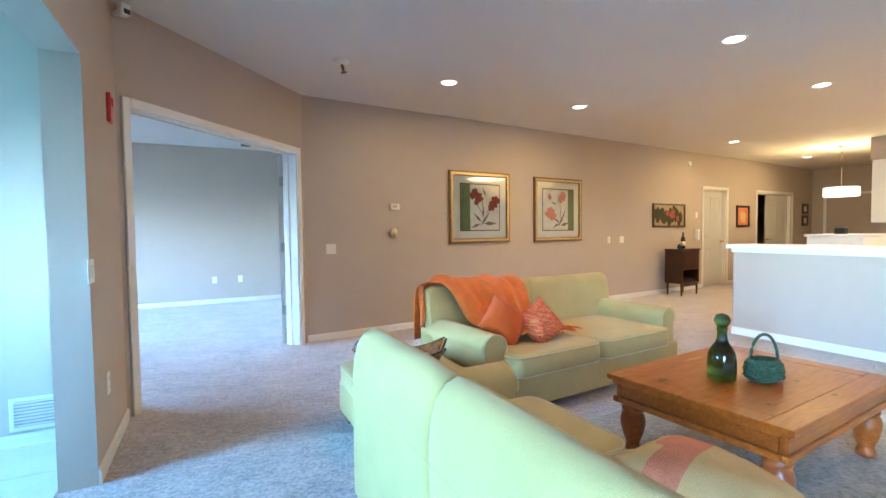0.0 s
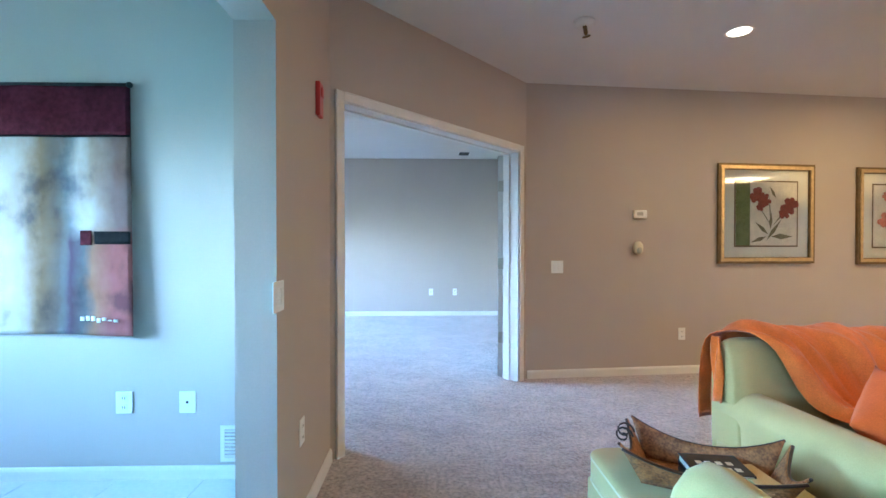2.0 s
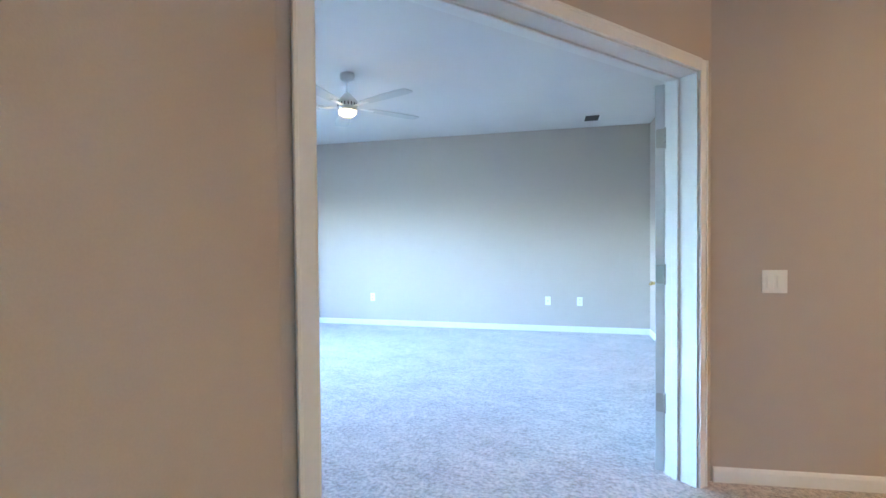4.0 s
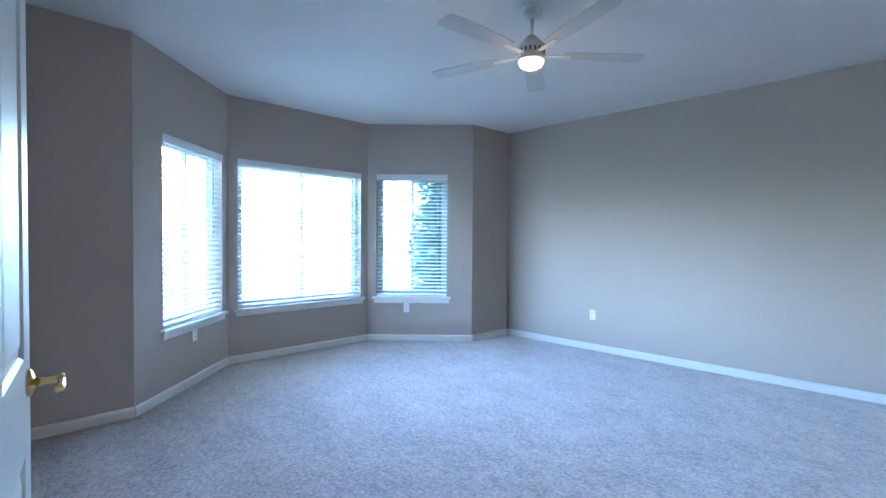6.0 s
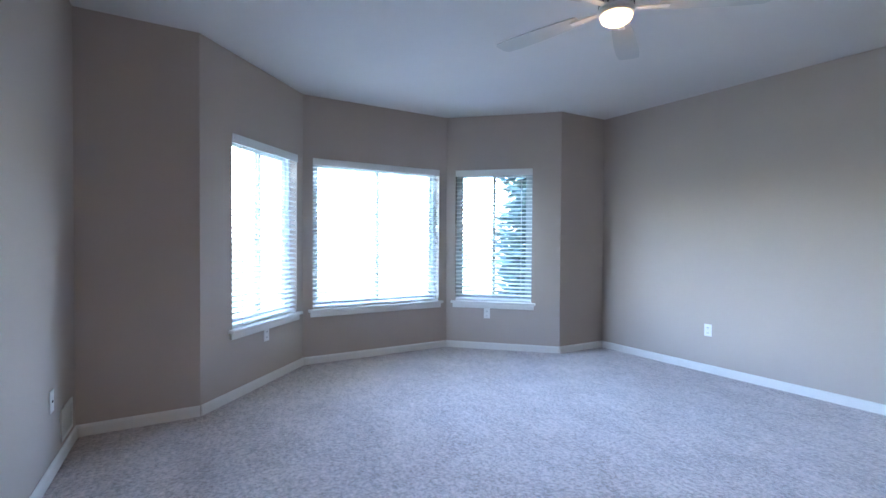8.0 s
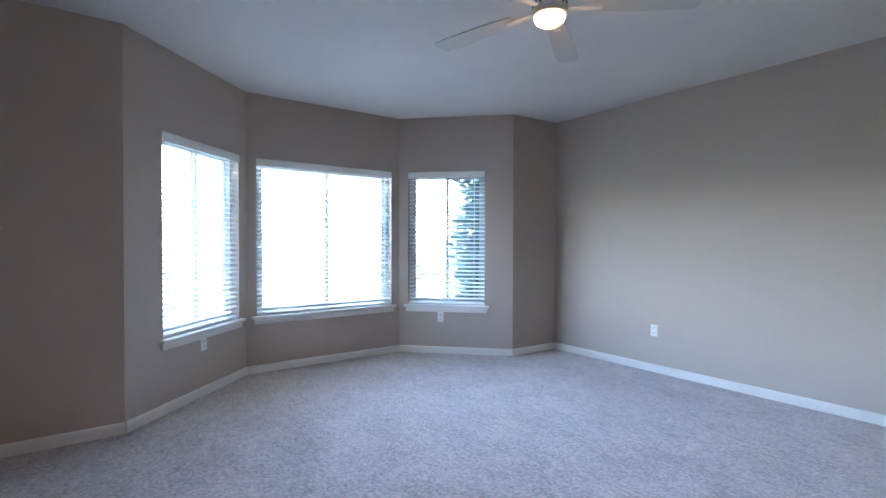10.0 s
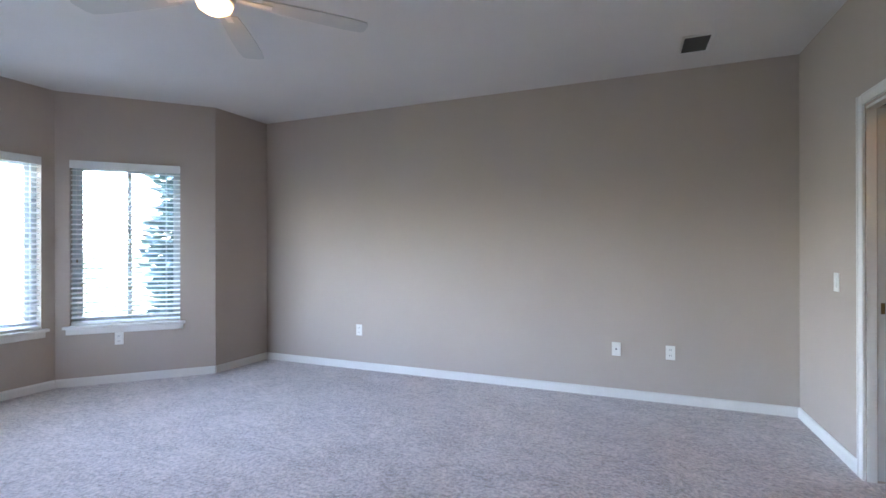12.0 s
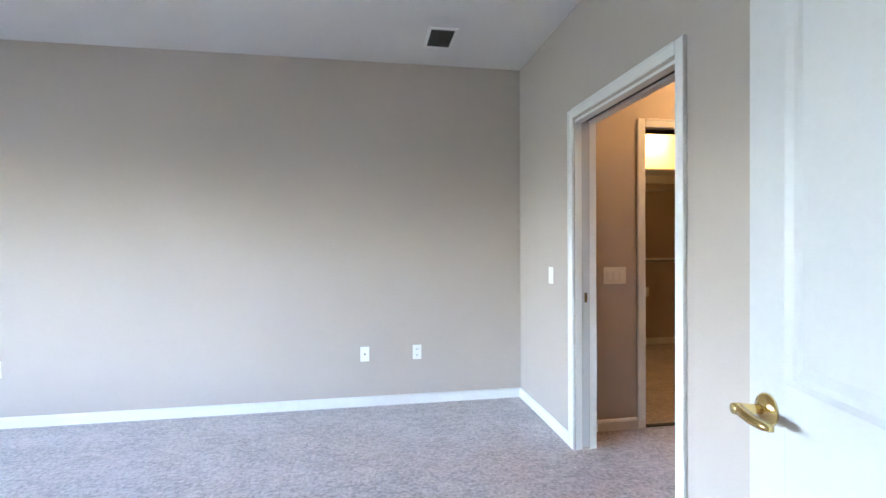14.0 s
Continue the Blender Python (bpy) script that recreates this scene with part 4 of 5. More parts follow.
part("cap", soft_box(0.05, 0.03, 0.06, e=0.8), M_NICKEL, fr, m=pose(0, -0.052, -0.02), smooth=True)


# ---- pictures ----
def flat_pane(x0, x1, z0, z1, y):
    bm = bmesh.new()
    bm.faces.new([bm.verts.new(p) for p in ((x0, y, z0), (x1, y, z0), (x1, y, z1), (x0, y, z1))])
    return bm


def petal_shape(bm, cx, cz, r, n, seed, y):
    rng = random.Random(seed)
    for k in range(n):
        a = 2 * math.pi * k / n + rng.uniform(-0.3, 0.3)
        l, w = r * rng.uniform(0.8, 1.15), r * rng.uniform(0.35, 0.5)
        pts = []
        for i in range(10):
            t = 2 * math.pi * i / 10
            u, v = l * (0.5 + 0.5 * math.cos(t)), w * math.sin(t) * (1 + 0.25 * math.cos(t * 2))
            pts.append((cx + u * math.cos(a) - v * math.sin(a), y - 0.0004 * k, cz + u * math.sin(a) + v * math.cos(a)))
        f = bm.faces.new([bm.verts.new(p) for p in pts])
        f.normal_update()
        if f.normal.y > 0:
            f.normal_flip()


def leaf_shape(bm, x0, z0, x1, z1, w, y):
    d = Vector((x1 - x0, 0, z1 - z0))
    s = Vector((-d.z, 0, d.x)).normalized() * w
    pts = [Vector((x0, y, z0)), Vector((x0, y, z0)) + d * 0.4 + s, Vector((x1, y, z1)), Vector((x0, y, z0)) + d * 0.45 - s]
    f = bm.faces.new([bm.verts.new(p) for p in pts])
    f.normal_update()
    if f.normal.y > 0:
        f.normal_flip()


def framed(m, w, h, label, flowers, leaves, band, flower_mat):
    root = thing("framed_picture", m, label, "picture", "flower prints")
    for k, (inset, wide, deep, mat, nm) in enumerate(((0.0, 0.022, 0.030, M_GOLD_DARK, "outer_moulding"), (0.022, 0.030, 0.038, M_GOLD, "frame"), (0.052, 0.010, 0.028, M_GOLD_DARK, "inner_moulding"))):
        bm = bmesh.new()
        x, z = w / 2 - inset, h / 2 - inset
        for a in ((-x, x, z - wide, z), (-x, x, -z, -z + wide), (-x, -x + wide, -z + wide, z - wide), (x - wide, x, -z + wide, z - wide)):
            box(bm, a[0], a[1], -deep, -0.002, a[2], a[3])
        part(nm, bm, mat, root)
    x, z = w / 2 - 0.062, h / 2 - 0.062
    part("mat", boxbm(-x, x, -0.014, -0.003, -z, z), M_MAT, root, "cream mat")
    ax, az = w / 2 - 0.185, h / 2 - 0.175
    part("print_border", boxbm(-ax - 0.014, ax + 0.014, -0.0155, -0.0142, -az - 0.014, az + 0.014), M_GOLD_DARK, root)
    art = part("print", boxbm(-ax, ax, -0.0175, -0.0157, -az, az), M_ART, root, "botanical flower print")
    bx = (-ax, -ax + 0.15) if band < 0 else (ax - 0.12, ax)
    part("print_band", boxbm(bx[0], bx[1], -0.0185, -0.0177, -az, az), M_ARTGREEN, art)
    bm = bmesh.new()
    for x0, z0, x1, z1, lw in leaves:
        leaf_shape(bm, x0, z0, x1, z1, lw, -0.0192)
    part("leaves", bm, M_ARTLEAF, art)
    bm = bmesh.new()
    for i, (cx, cz, r) in enumerate(flowers):
        petal_shape(bm, cx, cz, r, 6, i + int(w * 100) + band, -0.0200)
    part("blossoms", bm, flower_mat, art)
    g = part("glass", flat_pane(-x, x, -z, z, -0.0245), M_PICGLASS, root)
    return root


framed(LW @ pose(2.395, 0, 1.53), 1.02, 0.965, "gilt-framed print of dark red lilies in a cream mat",
       [(-0.10, 0.17, 0.095), (-0.02, 0.13, 0.07), (0.25, 0.08, 0.10), (0.19, 0.02, 0.075), (-0.07, 0.07, 0.05)],
       [(0.05, -0.15, 0.02, 0.24, 0.006), (0.06, -0.12, 0.22, 0.05, 0.006), (0.0, -0.26, 0.16, -0.05, 0.02), (0.02, -0.2, -0.12, -0.08, 0.02), (0.05, -0.22, 0.28, -0.22, 0.028),
        (0.06, -0.13, -0.1, 0.1, 0.005), (0.0, -0.22, -0.17, -0.28, 0.02), (0.04, -0.15, 0.05, 0.02, 0.018), (0.1, 0.15, 0.03, 0.27, 0.016)], -1, M_ARTRED)
framed(LW @ pose(3.893, 0, 1.518), 1.02, 0.965, "gilt-framed print of coral pink lilies in a cream mat",
       [(-0.18, -0.04, 0.10), (-0.12, -0.10, 0.07), (0.09, 0.21, 0.085), (0.05, 0.16, 0.06), (-0.19, 0.19, 0.045)],
       [(0.05, -0.2, 0.03, 0.16, 0.006), (0.06, -0.18, 0.18, 0.1, 0.006), (0.0, -0.26, 0.14, -0.02, 0.02), (0.02, -0.2, -0.1, -0.12, 0.018), (0.05, -0.24, 0.22, -0.2, 0.026),
        (0.0, -0.16, -0.14, 0.02, 0.005), (0.03, -0.2, -0.14, -0.28, 0.018), (-0.04, 0.08, -0.16, 0.12, 0.014)], 1, M_ARTPINK)


def plain_picture(m, w, h, label, ground, marks, rim=0.03):
    root = thing("framed_picture", m, label, "picture")
    bm = bmesh.new()
    for a in ((-w / 2, w / 2, h / 2 - rim, h / 2), (-w / 2, w / 2, -h / 2, -h / 2 + rim), (-w / 2, -w / 2 + rim, -h / 2 + rim, h / 2 - rim), (w / 2 - rim, w / 2, -h / 2 + rim, h / 2 - rim)):
        box(bm, a[0], a[1], -0.028, -0.002, a[2], a[3])
    part("frame", bm, M_MAHOG, root, "dark wooden frame")
    pr = part("print", boxbm(-w / 2 + rim, w / 2 - rim, -0.012, -0.003, -h / 2 + rim, h / 2 - rim), ground, root)
    for i, (mat, spots) in enumerate(marks):
        bm = bmesh.new()
        for k, (cx, cz, r) in enumerate(spots):
            petal_shape(bm, cx, cz, r, 7, k + i * 7, -0.014 - 0.002 * i)
        part("paint", bm, mat, pr)
    return root


plain_picture(LW @ pose(6.83, 0, 1.455), 1.03, 0.44, "dark-framed wide still life of red and green leaves", M_ARTPALE,
              [(M_ARTDARK, [(-0.33, 0.02, 0.15), (-0.17, -0.02, 0.16), (-0.02, -0.04, 0.15), (0.14, 0.02, 0.16), (0.31, -0.03, 0.15)]), (M_ARTRED, [(0.10, 0.03, 0.10), (-0.06, 0.04, 0.06), (0.27, -0.05, 0.06)])])
plain_picture(LW @ pose(9.62, 0, 1.46), 0.56, 0.47, "small dark-framed russet painting", M_CORAL, [(M_CREAM, [(0.0, 0.0, 0.13), (0.04, -0.08, 0.08)])], 0.045)
for z in (1.67, 1.37):
    plain_picture(LW @ pose(12.84, 0, z), 0.34, 0.27, "small square dark-framed picture", M_MAT, [], 0.07)
ph = thing("wall_intercom", LW @ pose(7.765, 0, 1.08), "white wall intercom with a receiver", "intercom")
part("body", boxbm(-0.07, 0.07, -0.04, -0.001, -0.11, 0.11, bevel=0.008, seg=2), M_PLATE, ph)
part("receiver", boxbm(-0.055, -0.01, -0.07, -0.041, -0.10, 0.10, bevel=0.01, seg=2), M_PLATE, ph)
plate(LW @ pose(7.78, 0, 1.47), "switch")
sm = thing("smoke_detector", LW @ pose(7.5, 0, 2.47, 90, 0, 0), "small round white wall detector", "detector")
part("body", lathe([(0.05, 0), (0.05, 0.02), (0.04, 0.03), (0.01, 0.032)], 24), M_PLATE, sm, smooth=True)

# ---- tapestry in the nook ----
tap = thing("wall_tapestry", pose(-1.64, 4.098, 0.0), "abstract maroon, cream and blue-grey cloth tapestry on a black rod", "tapestry")


def cloth_patch(x0, x1, z0, z1, mat, lift, name, parent, label="", nx=24, nz=24):
    bm = bmesh.new()
    rows = []
    for j in range(nz + 1):
        z = z0 + (z1 - z0) * j / nz
        row = []
        for i in range(nx + 1):
            x = x0 + (x1 - x0) * i / nx
            hang = (2.05 - z) / 1.28
            y = -0.028 - lift - 0.010 * math.sin(x * 17 + 0.6 * z) * (0.3 + 0.7 * hang) - 0.03 * hang * max(0, (x - 0.2) / 0.3) ** 2
            sag = 0.012 * noise.noise((x * 3, z * 2, 0)) * (1 if z0 < 0.8 and j == 0 else 0)
            row.append(bm.verts.new((x + (0.03 + 0.03 * hang) * max(0.0, x / 0.515) * (1 if x1 > 0.5 else 0.6), y, z + sag)))
        rows.append(row)
    for a, b in zip(rows, rows[1:]):
        for i in range(nx):
            bm.faces.new((a[i], a[i + 1], b[i + 1], b[i]))
    ob = part(name, bm, mat, parent, label, smooth=True)
    sol = ob.modifiers.new("thick", "SOLIDIFY")
    sol.thickness = 0.003
    return ob


cloth = cloth_patch(-0.52, 0.515, 0.77, 2.05, M_TAP, 0.0, "cloth", tap, "woven cream, ochre and blue-grey cloth", 40, 40)
cloth_patch(-0.52, 0.515, 1.79, 2.05, M_TAPRED, 0.004, "header_band", tap, "maroon header band", 40, 10)
cloth_patch(0.335, 0.51, 1.235, 1.30, M_TAPBLACK, 0.004, "black_bar", tap, "black woven bar", 12, 4)
cloth_patch(0.275, 0.334, 1.230, 1.305, M_TAPRED, 0.005, "red_square", tap, "red painted patch", 6, 4)
cloth_patch(-0.52, 0.515, 1.782, 1.792, M_TAPBLACK, 0.006, "header_seam", tap, "black seam under the header", 40, 1)
rng = random.Random(5)
for k in range(7):
    x = 0.27 + 0.03 * k
    cloth_patch(x, x + 0.020, 0.84 + rng.uniform(-0.006, 0.006), 0.848 + rng.uniform(0, 0.02), M_MAT, 0.009, "signature_stroke", tap, "", 2, 2)
part("rod", tube([(-0.56, -0.03, 2.05), (0.53, -0.03, 2.05)], 0.009, 10), M_BLACK, tap, "black iron rod", smooth=True)
for x in (-0.57, 0.545):
    part("finial", soft_box(0.03, 0.03, 0.03, e=0.9, seg=14, rows=10), M_BLACK, tap, m=pose(x, -0.03, 2.05), smooth=True)


# ---- sofas ----
def box_cushion(w, front, back):
    """A boxed seat cushion with rounded corners, x from 0 to w, y from front to back, and the lines of its two welts."""
    g = 0.004
    pts = [(g, back), (g, front), (w - g, front), (w - g, back)]
    line = []
    n = len(pts)
    for i in range(n):
        a, b, c = (Vector(pts[k % n]) for k in (i - 1, i, i + 1))
        r1, r2 = 0.10, 0.10
        p, q = b + (a - b).normalized() * r1, b + (c - b).normalized() * r2
        for t in (0.0, 0.2, 0.35, 0.5, 0.65, 0.8, 1.0):
            line.append(p * (1 - t) ** 2 + b * 2 * t * (1 - t) + q * t * t)
    m = len(line)

    def inset(d):
        ring = []
        for i in range(m):
            e = ((line[(i + 1) % m] - line[i]).normalized() + (line[i] - line[i - 1]).normalized()).normalized()
            ring.append(line[i] + Vector((-e.y, e.x)) * d)
        return ring
    bm = bmesh.new()
    rows = []
    h = 0.155
    for d, z in ((0.05, 0.0), (0.015, 0.004), (0.004, 0.016), (-0.004, 0.05), (-0.006, 0.08), (-0.002, 0.115), (0.006, 0.135), (0.022, 0.146), (0.04, 0.152), (0.06, h)):
        rows.append([bm.verts.new((v.x, v.y, z)) for v in inset(d)])
    for a, b in zip(rows, rows[1:]):
        for k in range(m):
            bm.faces.new((a[k], a[(k + 1) % m], b[(k + 1) % m], b[k]))
    bm.faces.new(rows[0][::-1])
    bm.faces.new(rows[-1])
    bmesh.ops.recalc_face_normals(bm, faces=bm.faces)
    return bm, [[(v.x, v.y, z) for v in inset(d)] for d, z in ((0.004, 0.138), (0.002, 0.014))]


def sofa(name, m, width, depth, seats, label, group="sage sofas"):
    """x along the width, the front at -y (y=0 is the back), rolled arms, loose seat and back cushions."""
    root = thing(name, m, label, "sofa", group)
    arm, seat_z, arm_z, setback = 0.18, 0.44, 0.565, 0.07
    part("base", boxbm(0.03, width - 0.03, -depth + 0.05, -0.03, 0.07, 0.29, bevel=0.02, seg=3), M_GREEN, root)
    for x in (0.08, width - 0.08):
        for y in (-depth + 0.12, -0.10):
            part("foot", lathe([(0.02, 0), (0.027, 0.07)], 12), M_MAHOG, root, m=pose(x, y, 0))
    for side in (0, 1):
        x = 0 if side == 0 else width - arm
        outl = [(x + 0.015, 0.075), (x + arm - 0.015, 0.075), (x + arm - 0.01, 0.42)]
        cx, cz, r = x + arm / 2, arm_z - 0.09, 0.09
        outl += [(cx + (r + 0.008) * math.cos(t), cz + r * math.sin(t)) for t in (math.pi * k / 12 for k in range(0, 13))]
        outl += [(x + 0.01, 0.42)]
        bm = prism(outl, depth - 0.06 - setback)
        edges = [e for e in bm.edges if abs(e.verts[0].co.y - e.verts[1].co.y) < 1e-6]
        bmesh.ops.bevel(bm, geom=edges, offset=0.018, segments=3, affect="EDGES", profile=0.5)
        a = part("arm", bm, M_GREEN, root, m=pose(0, -depth + 0.03 + setback, 0), smooth=True)
        ring = [(cx + (r + 0.002) * math.cos(t), -0.004, cz + r * math.sin(t)) for t in (math.pi * (-0.12) + math.pi * 1.24 * k / 20 for k in range(21))]
        part("piping", tube(ring, 0.0032, 6), M_PIPE, a, "cream piping")
    inner = width - 2 * arm
    w = inner / seats
    # the back: a panel below, and a stuffed, rolled cushion over each half of the width
    part("back_panel", boxbm(0.012, width - 0.012, -0.05, -0.004, 0.075, 0.40, bevel=0.012, seg=2), M_GREEN, root)
    prof = [(-0.002, 0.30), (0.0, 0.46), (0.002, 0.60), (-0.006, 0.68), (-0.025, 0.745), (-0.057, 0.786), (-0.095, 0.80), (-0.132, 0.785), (-0.158, 0.74), (-0.172, 0.66), (-0.19, 0.55), (-0.215, 0.42), (-0.22, 0.32)]
    half = width / seats
    for k in range(seats):
        bm = bmesh.new()
        rows, r = [], 0.075
        steps = [0.0, 0.004, 0.015, 0.034, 0.055, 0.085] + [half * i / 10 for i in range(2, 9)] + [half - d for d in (0.085, 0.055, 0.034, 0.015, 0.004, 0.0)]
        for x in steps:
            d = min(x, half - x)
            rr = r if (k == 0 and x < half / 2) or (k == seats - 1 and x > half / 2) else 0.03
            f = math.sqrt(max(0.0, 1 - (1 - min(1, d / rr)) ** 2))
            f = f if rr == r else 1 - (1 - f) * 0.45
            row = []
            for y, z in prof:
                up = max(0, (z - 0.5) / 0.3)
                row.append(bm.verts.new((half * k + x, -0.095 + (y + 0.095) * (0.72 + 0.28 * f), z - (1 - f) * 0.045 * up + 0.006 * up * noise.noise(((half * k + x) * 5, y * 6, z * 3)))))
            rows.append(row)
        for a, b in zip(rows, rows[1:]):
            for i in range(len(prof) - 1):
                bm.faces.new((a[i], a[i + 1], b[i + 1], b[i]))
        bm.faces.new(rows[0][::-1])
        bm.faces.new(rows[-1])
        bmesh.ops.recalc_face_normals(bm, faces=bm.faces)
        ob = part("back_cushion", bm, M_GREEN, root, smooth=True)
    part("seam", tube([(0.02, -0.0005, 0.565), (width / 2, 0.0005, 0.56), (width - 0.02, -0.0005, 0.565)], 0.003, 6), M_GREEN, root)
    for k in range(seats):
        bm, welts = box_cushion(w, -depth + 0.005, -0.175)
        sc = part("seat_cushion", bm, M_GREEN, root, m=pose(arm + w * k, 0, seat_z - 0.165), smooth=True)
        for loop in welts:
            part("piping", tube(loop, 0.0042, 6, closed=True), M_PIPE, sc, "cream piping")
    return root


S1 = pose(1.80, 3.86, 0, 0, 0, 4)
sofa("sofa", S1, 1.97, 0.93, 2, "sage green fabric sofa with an orange throw over its back")
S2 = pose(0.915, 1.05, 0, 0, 0, 90)
sofa("loveseat", S2, 1.57, 0.86, 2, "sage green fabric loveseat with cream piping, its back to the doorway")

# throw over the sofa's left half: down the back, over the top, down the front onto the seat
def throw_blanket():
    root = thing("throw_blanket", S1, "crumpled orange knitted throw draped over the sofa back", "blanket")
    line = [(0.03, 0.36), (0.022, 0.62), (0.0, 0.74), (-0.04, 0.79), (-0.09, 0.81), (-0.135, 0.80), (-0.175, 0.755), (-0.195, 0.68), (-0.22, 0.58), (-0.26, 0.50), (-0.36, 0.47), (-0.52, 0.465), (-0.66, 0.465)]
    n = 60
    bm = bmesh.new()
    rows = []
    for j, (y, z) in enumerate(line):
        v = j / (len(line) - 1)
        x0 = -0.03 + 0.50 * max(0, v - 0.25) / 0.75
        x1 = 0.74 + 0.24 * v
        row = []
        for i in range(n + 1):
            u = i / n
            fold = 0.085 * abs(noise.noise((u * 4.0 - v * 1.4, v * 1.5, 3))) + 0.050 * abs(noise.noise((u * 8 - v * 3.0, v * 2.6, 8))) + 0.012 * noise.noise((u * 17, v * 6, 5)) - 0.012
            lift = 0.018 + max(-0.012, fold)
            row.append(bm.verts.new((x0 + (x1 - x0) * u, y - lift * (0.7 if v > 0.45 else -0.2), z + lift * (1.0 if 0.2 < v < 0.6 or v > 0.75 else 0.3))))
        rows.append(row)
    for a, b in zip(rows, rows[1:]):
        for i in range(n):
            bm.faces.new((a[i], a[i + 1], b[i + 1], b[i]))
    ob = part("cloth", bm, M_ORANGE, root, smooth=True)
    sol = ob.modifiers.new("thick", "SOLIDIFY")
    sol.thickness = 0.008
    sub = ob.modifiers.new("smooth", "SUBSURF")
    sub.levels = sub.render_levels = 1
    bm = bmesh.new()
    rows = []
    for j in range(8):
        z = 0.80 - 0.30 * j / 7
        rows.append([bm.verts.new((-0.012 - 0.012 * math.sin(j * 0.7 + k), -0.05 - 0.06 * k / 8, z - 0.01 * noise.noise((k * 0.6, j * 0.5, 1)))) for k in range(9)])
    for a, b in zip(rows, rows[1:]):
        for k in range(8):
            bm.faces.new((a[k], a[k + 1], b[k + 1], b[k]))
    ob = part("hanging_end", bm, M_ORANGE, root, smooth=True)
    ob.modifiers.new("thick", "SOLIDIFY").thickness = 0.008
    rng = random.Random(3)
    for k in range(12):
        x = 0.52 + 0.038 * k
        pts = [(x, -0.655, 0.485), (x + rng.uniform(-0.02, 0.03), -0.70, 0.488), (x + rng.uniform(-0.03, 0.05), -0.745, 0.482)]
        part("fringe", tube(pts, 0.007, 6), M_ORANGE, root, smooth=True)


throw_blanket()
pil = tagged(part("throw_pillow", pillow(0.32, 0.31, 0.22, seed=1), M_RUST, m=S1 @ pose(0.37, -0.56, 0.560, 54, 40, -24), smooth=True), "plain burnt-orange throw pillow on the sofa seat", "pillow")
pil2 = tagged(part("throw_pillow", pillow(0.31, 0.30, 0.16, seed=4), M_STRIPE, m=S1 @ pose(0.64, -0.64, 0.545, 56, -24, 6), smooth=True), "orange and cream wavy striped throw pillow", "pillow")
cushion = tagged(part("throw_pillow", pillow(0.42, 0.42, 0.15, seed=7), M_CREAM, m=pose(1.50, 1.36, 0.565, 12, 12, 20), smooth=True), "cream and coral throw pillow on the loveseat", "pillow")
cushion.data.materials.append(M_CORAL)
for poly in cushion.data.polygons:
    if 0.06 < poly.center.y < 0.14:
        poly.material_index = 1

# ---- ottoman with a book basket ----
ott = thing("ottoman", pose(1.10, 2.93, 0), "sage green fabric ottoman with cream piping", "ottoman")
part("base", boxbm(0, 0.65, 0, 0.64, 0.07, 0.27, bevel=0.02, seg=3), M_GREEN, ott)
part("cushion", soft_box(0.66, 0.65, 0.14, e=0.2, crown=0.1), M_GREEN, ott, m=pose(0.325, 0.32, 0.32), smooth=True)
for z in (0.272, 0.365):
    loop = [(0.325 + math.copysign(abs(math.cos(t)) ** 0.2, math.cos(t)) * 0.328, 0.32 + math.copysign(abs(math.sin(t)) ** 0.2, math.sin(t)) * 0.323, z) for t in (2 * math.pi * i / 40 for i in range(40))]
    part("piping", tube(loop, 0.005, 6, closed=True), M_PIPE, ott, "cream piping")
for x in (0.06, 0.59):
    for y in (0.06, 0.58):
        part("foot", lathe([(0.02, 0), (0.027, 0.07)], 12), M_MAHOG, ott, m=pose(x, y, 0))

bask = thing("book_basket", pose(1.405, 3.24, 0.398, 0, 0, -29), "woven basket with flared pointed corners and iron scrolls, holding books", "basket")


def basket_side(m, w, mat, name):
    """One flared side: its rim sags between two raised corners."""
    bm = bmesh.new()
    rows, n = [], 14
    for j in range(7):
        v = j / 6
        row = []
        for i in range(n + 1):
            u = 2 * i / n - 1
            top = 0.07 + 0.06 * abs(u) ** 2.2
            half = w / 2 * (1 + 0.22 * v * (0.75 + 0.5 * abs(u)))
            row.append(bm.verts.new((u * half, -(0.058 * v * (0.7 + 0.5 * u * u)), 0.006 + top * v)))
        rows.append(row)
    for a, b in zip(rows, rows[1:]):
        for i in range(n):
            bm.faces.new((a[i], a[i + 1], b[i + 1], b[i]))
    ob = part(name, bm, mat, bask, m=m, smooth=True)
    ob.modifiers.new("thick", "SOLIDIFY").thickness = 0.007
    rim = [(2 * i / n - 1) for i in range(n + 1)]
    part("rim", tube([(u * w / 2 * (1 + 0.22 * (0.75 + 0.5 * abs(u))), -(0.058 * (0.7 + 0.5 * u * u)), 0.006 + 0.07 + 0.06 * abs(u) ** 2.2) for u in rim], 0.0055, 6), M_MAHOG, ob, smooth=True)


part("bottom", boxbm(-0.20, 0.20, -0.10, 0.10, 0, 0.008), M_WICKER, bask)
basket_side(pose(0, -0.10, 0), 0.40, M_WICKER, "side")
basket_side(pose(0, 0.10, 0, 0, 0, 180), 0.40, M_WICKER, "side")
basket_side(pose(0.20, 0, 0, 0, 0, 90), 0.20, M_WICKER, "side")
basket_side(pose(-0.20, 0, 0, 0, 0, -90), 0.20, M_WICKER, "side")
for sy in (0.02, 0.07):
    scroll = [(-0.27 + 0.035 * (1 - k / 18) * math.cos(k * 0.55), sy, 0.11 + 0.035 * (1 - k / 18) * math.sin(k * 0.55)) for k in range(16)]
    part("scroll_handle", tube(scroll, 0.004, 6), M_BLACK, bask, "black iron scroll", smooth=True)


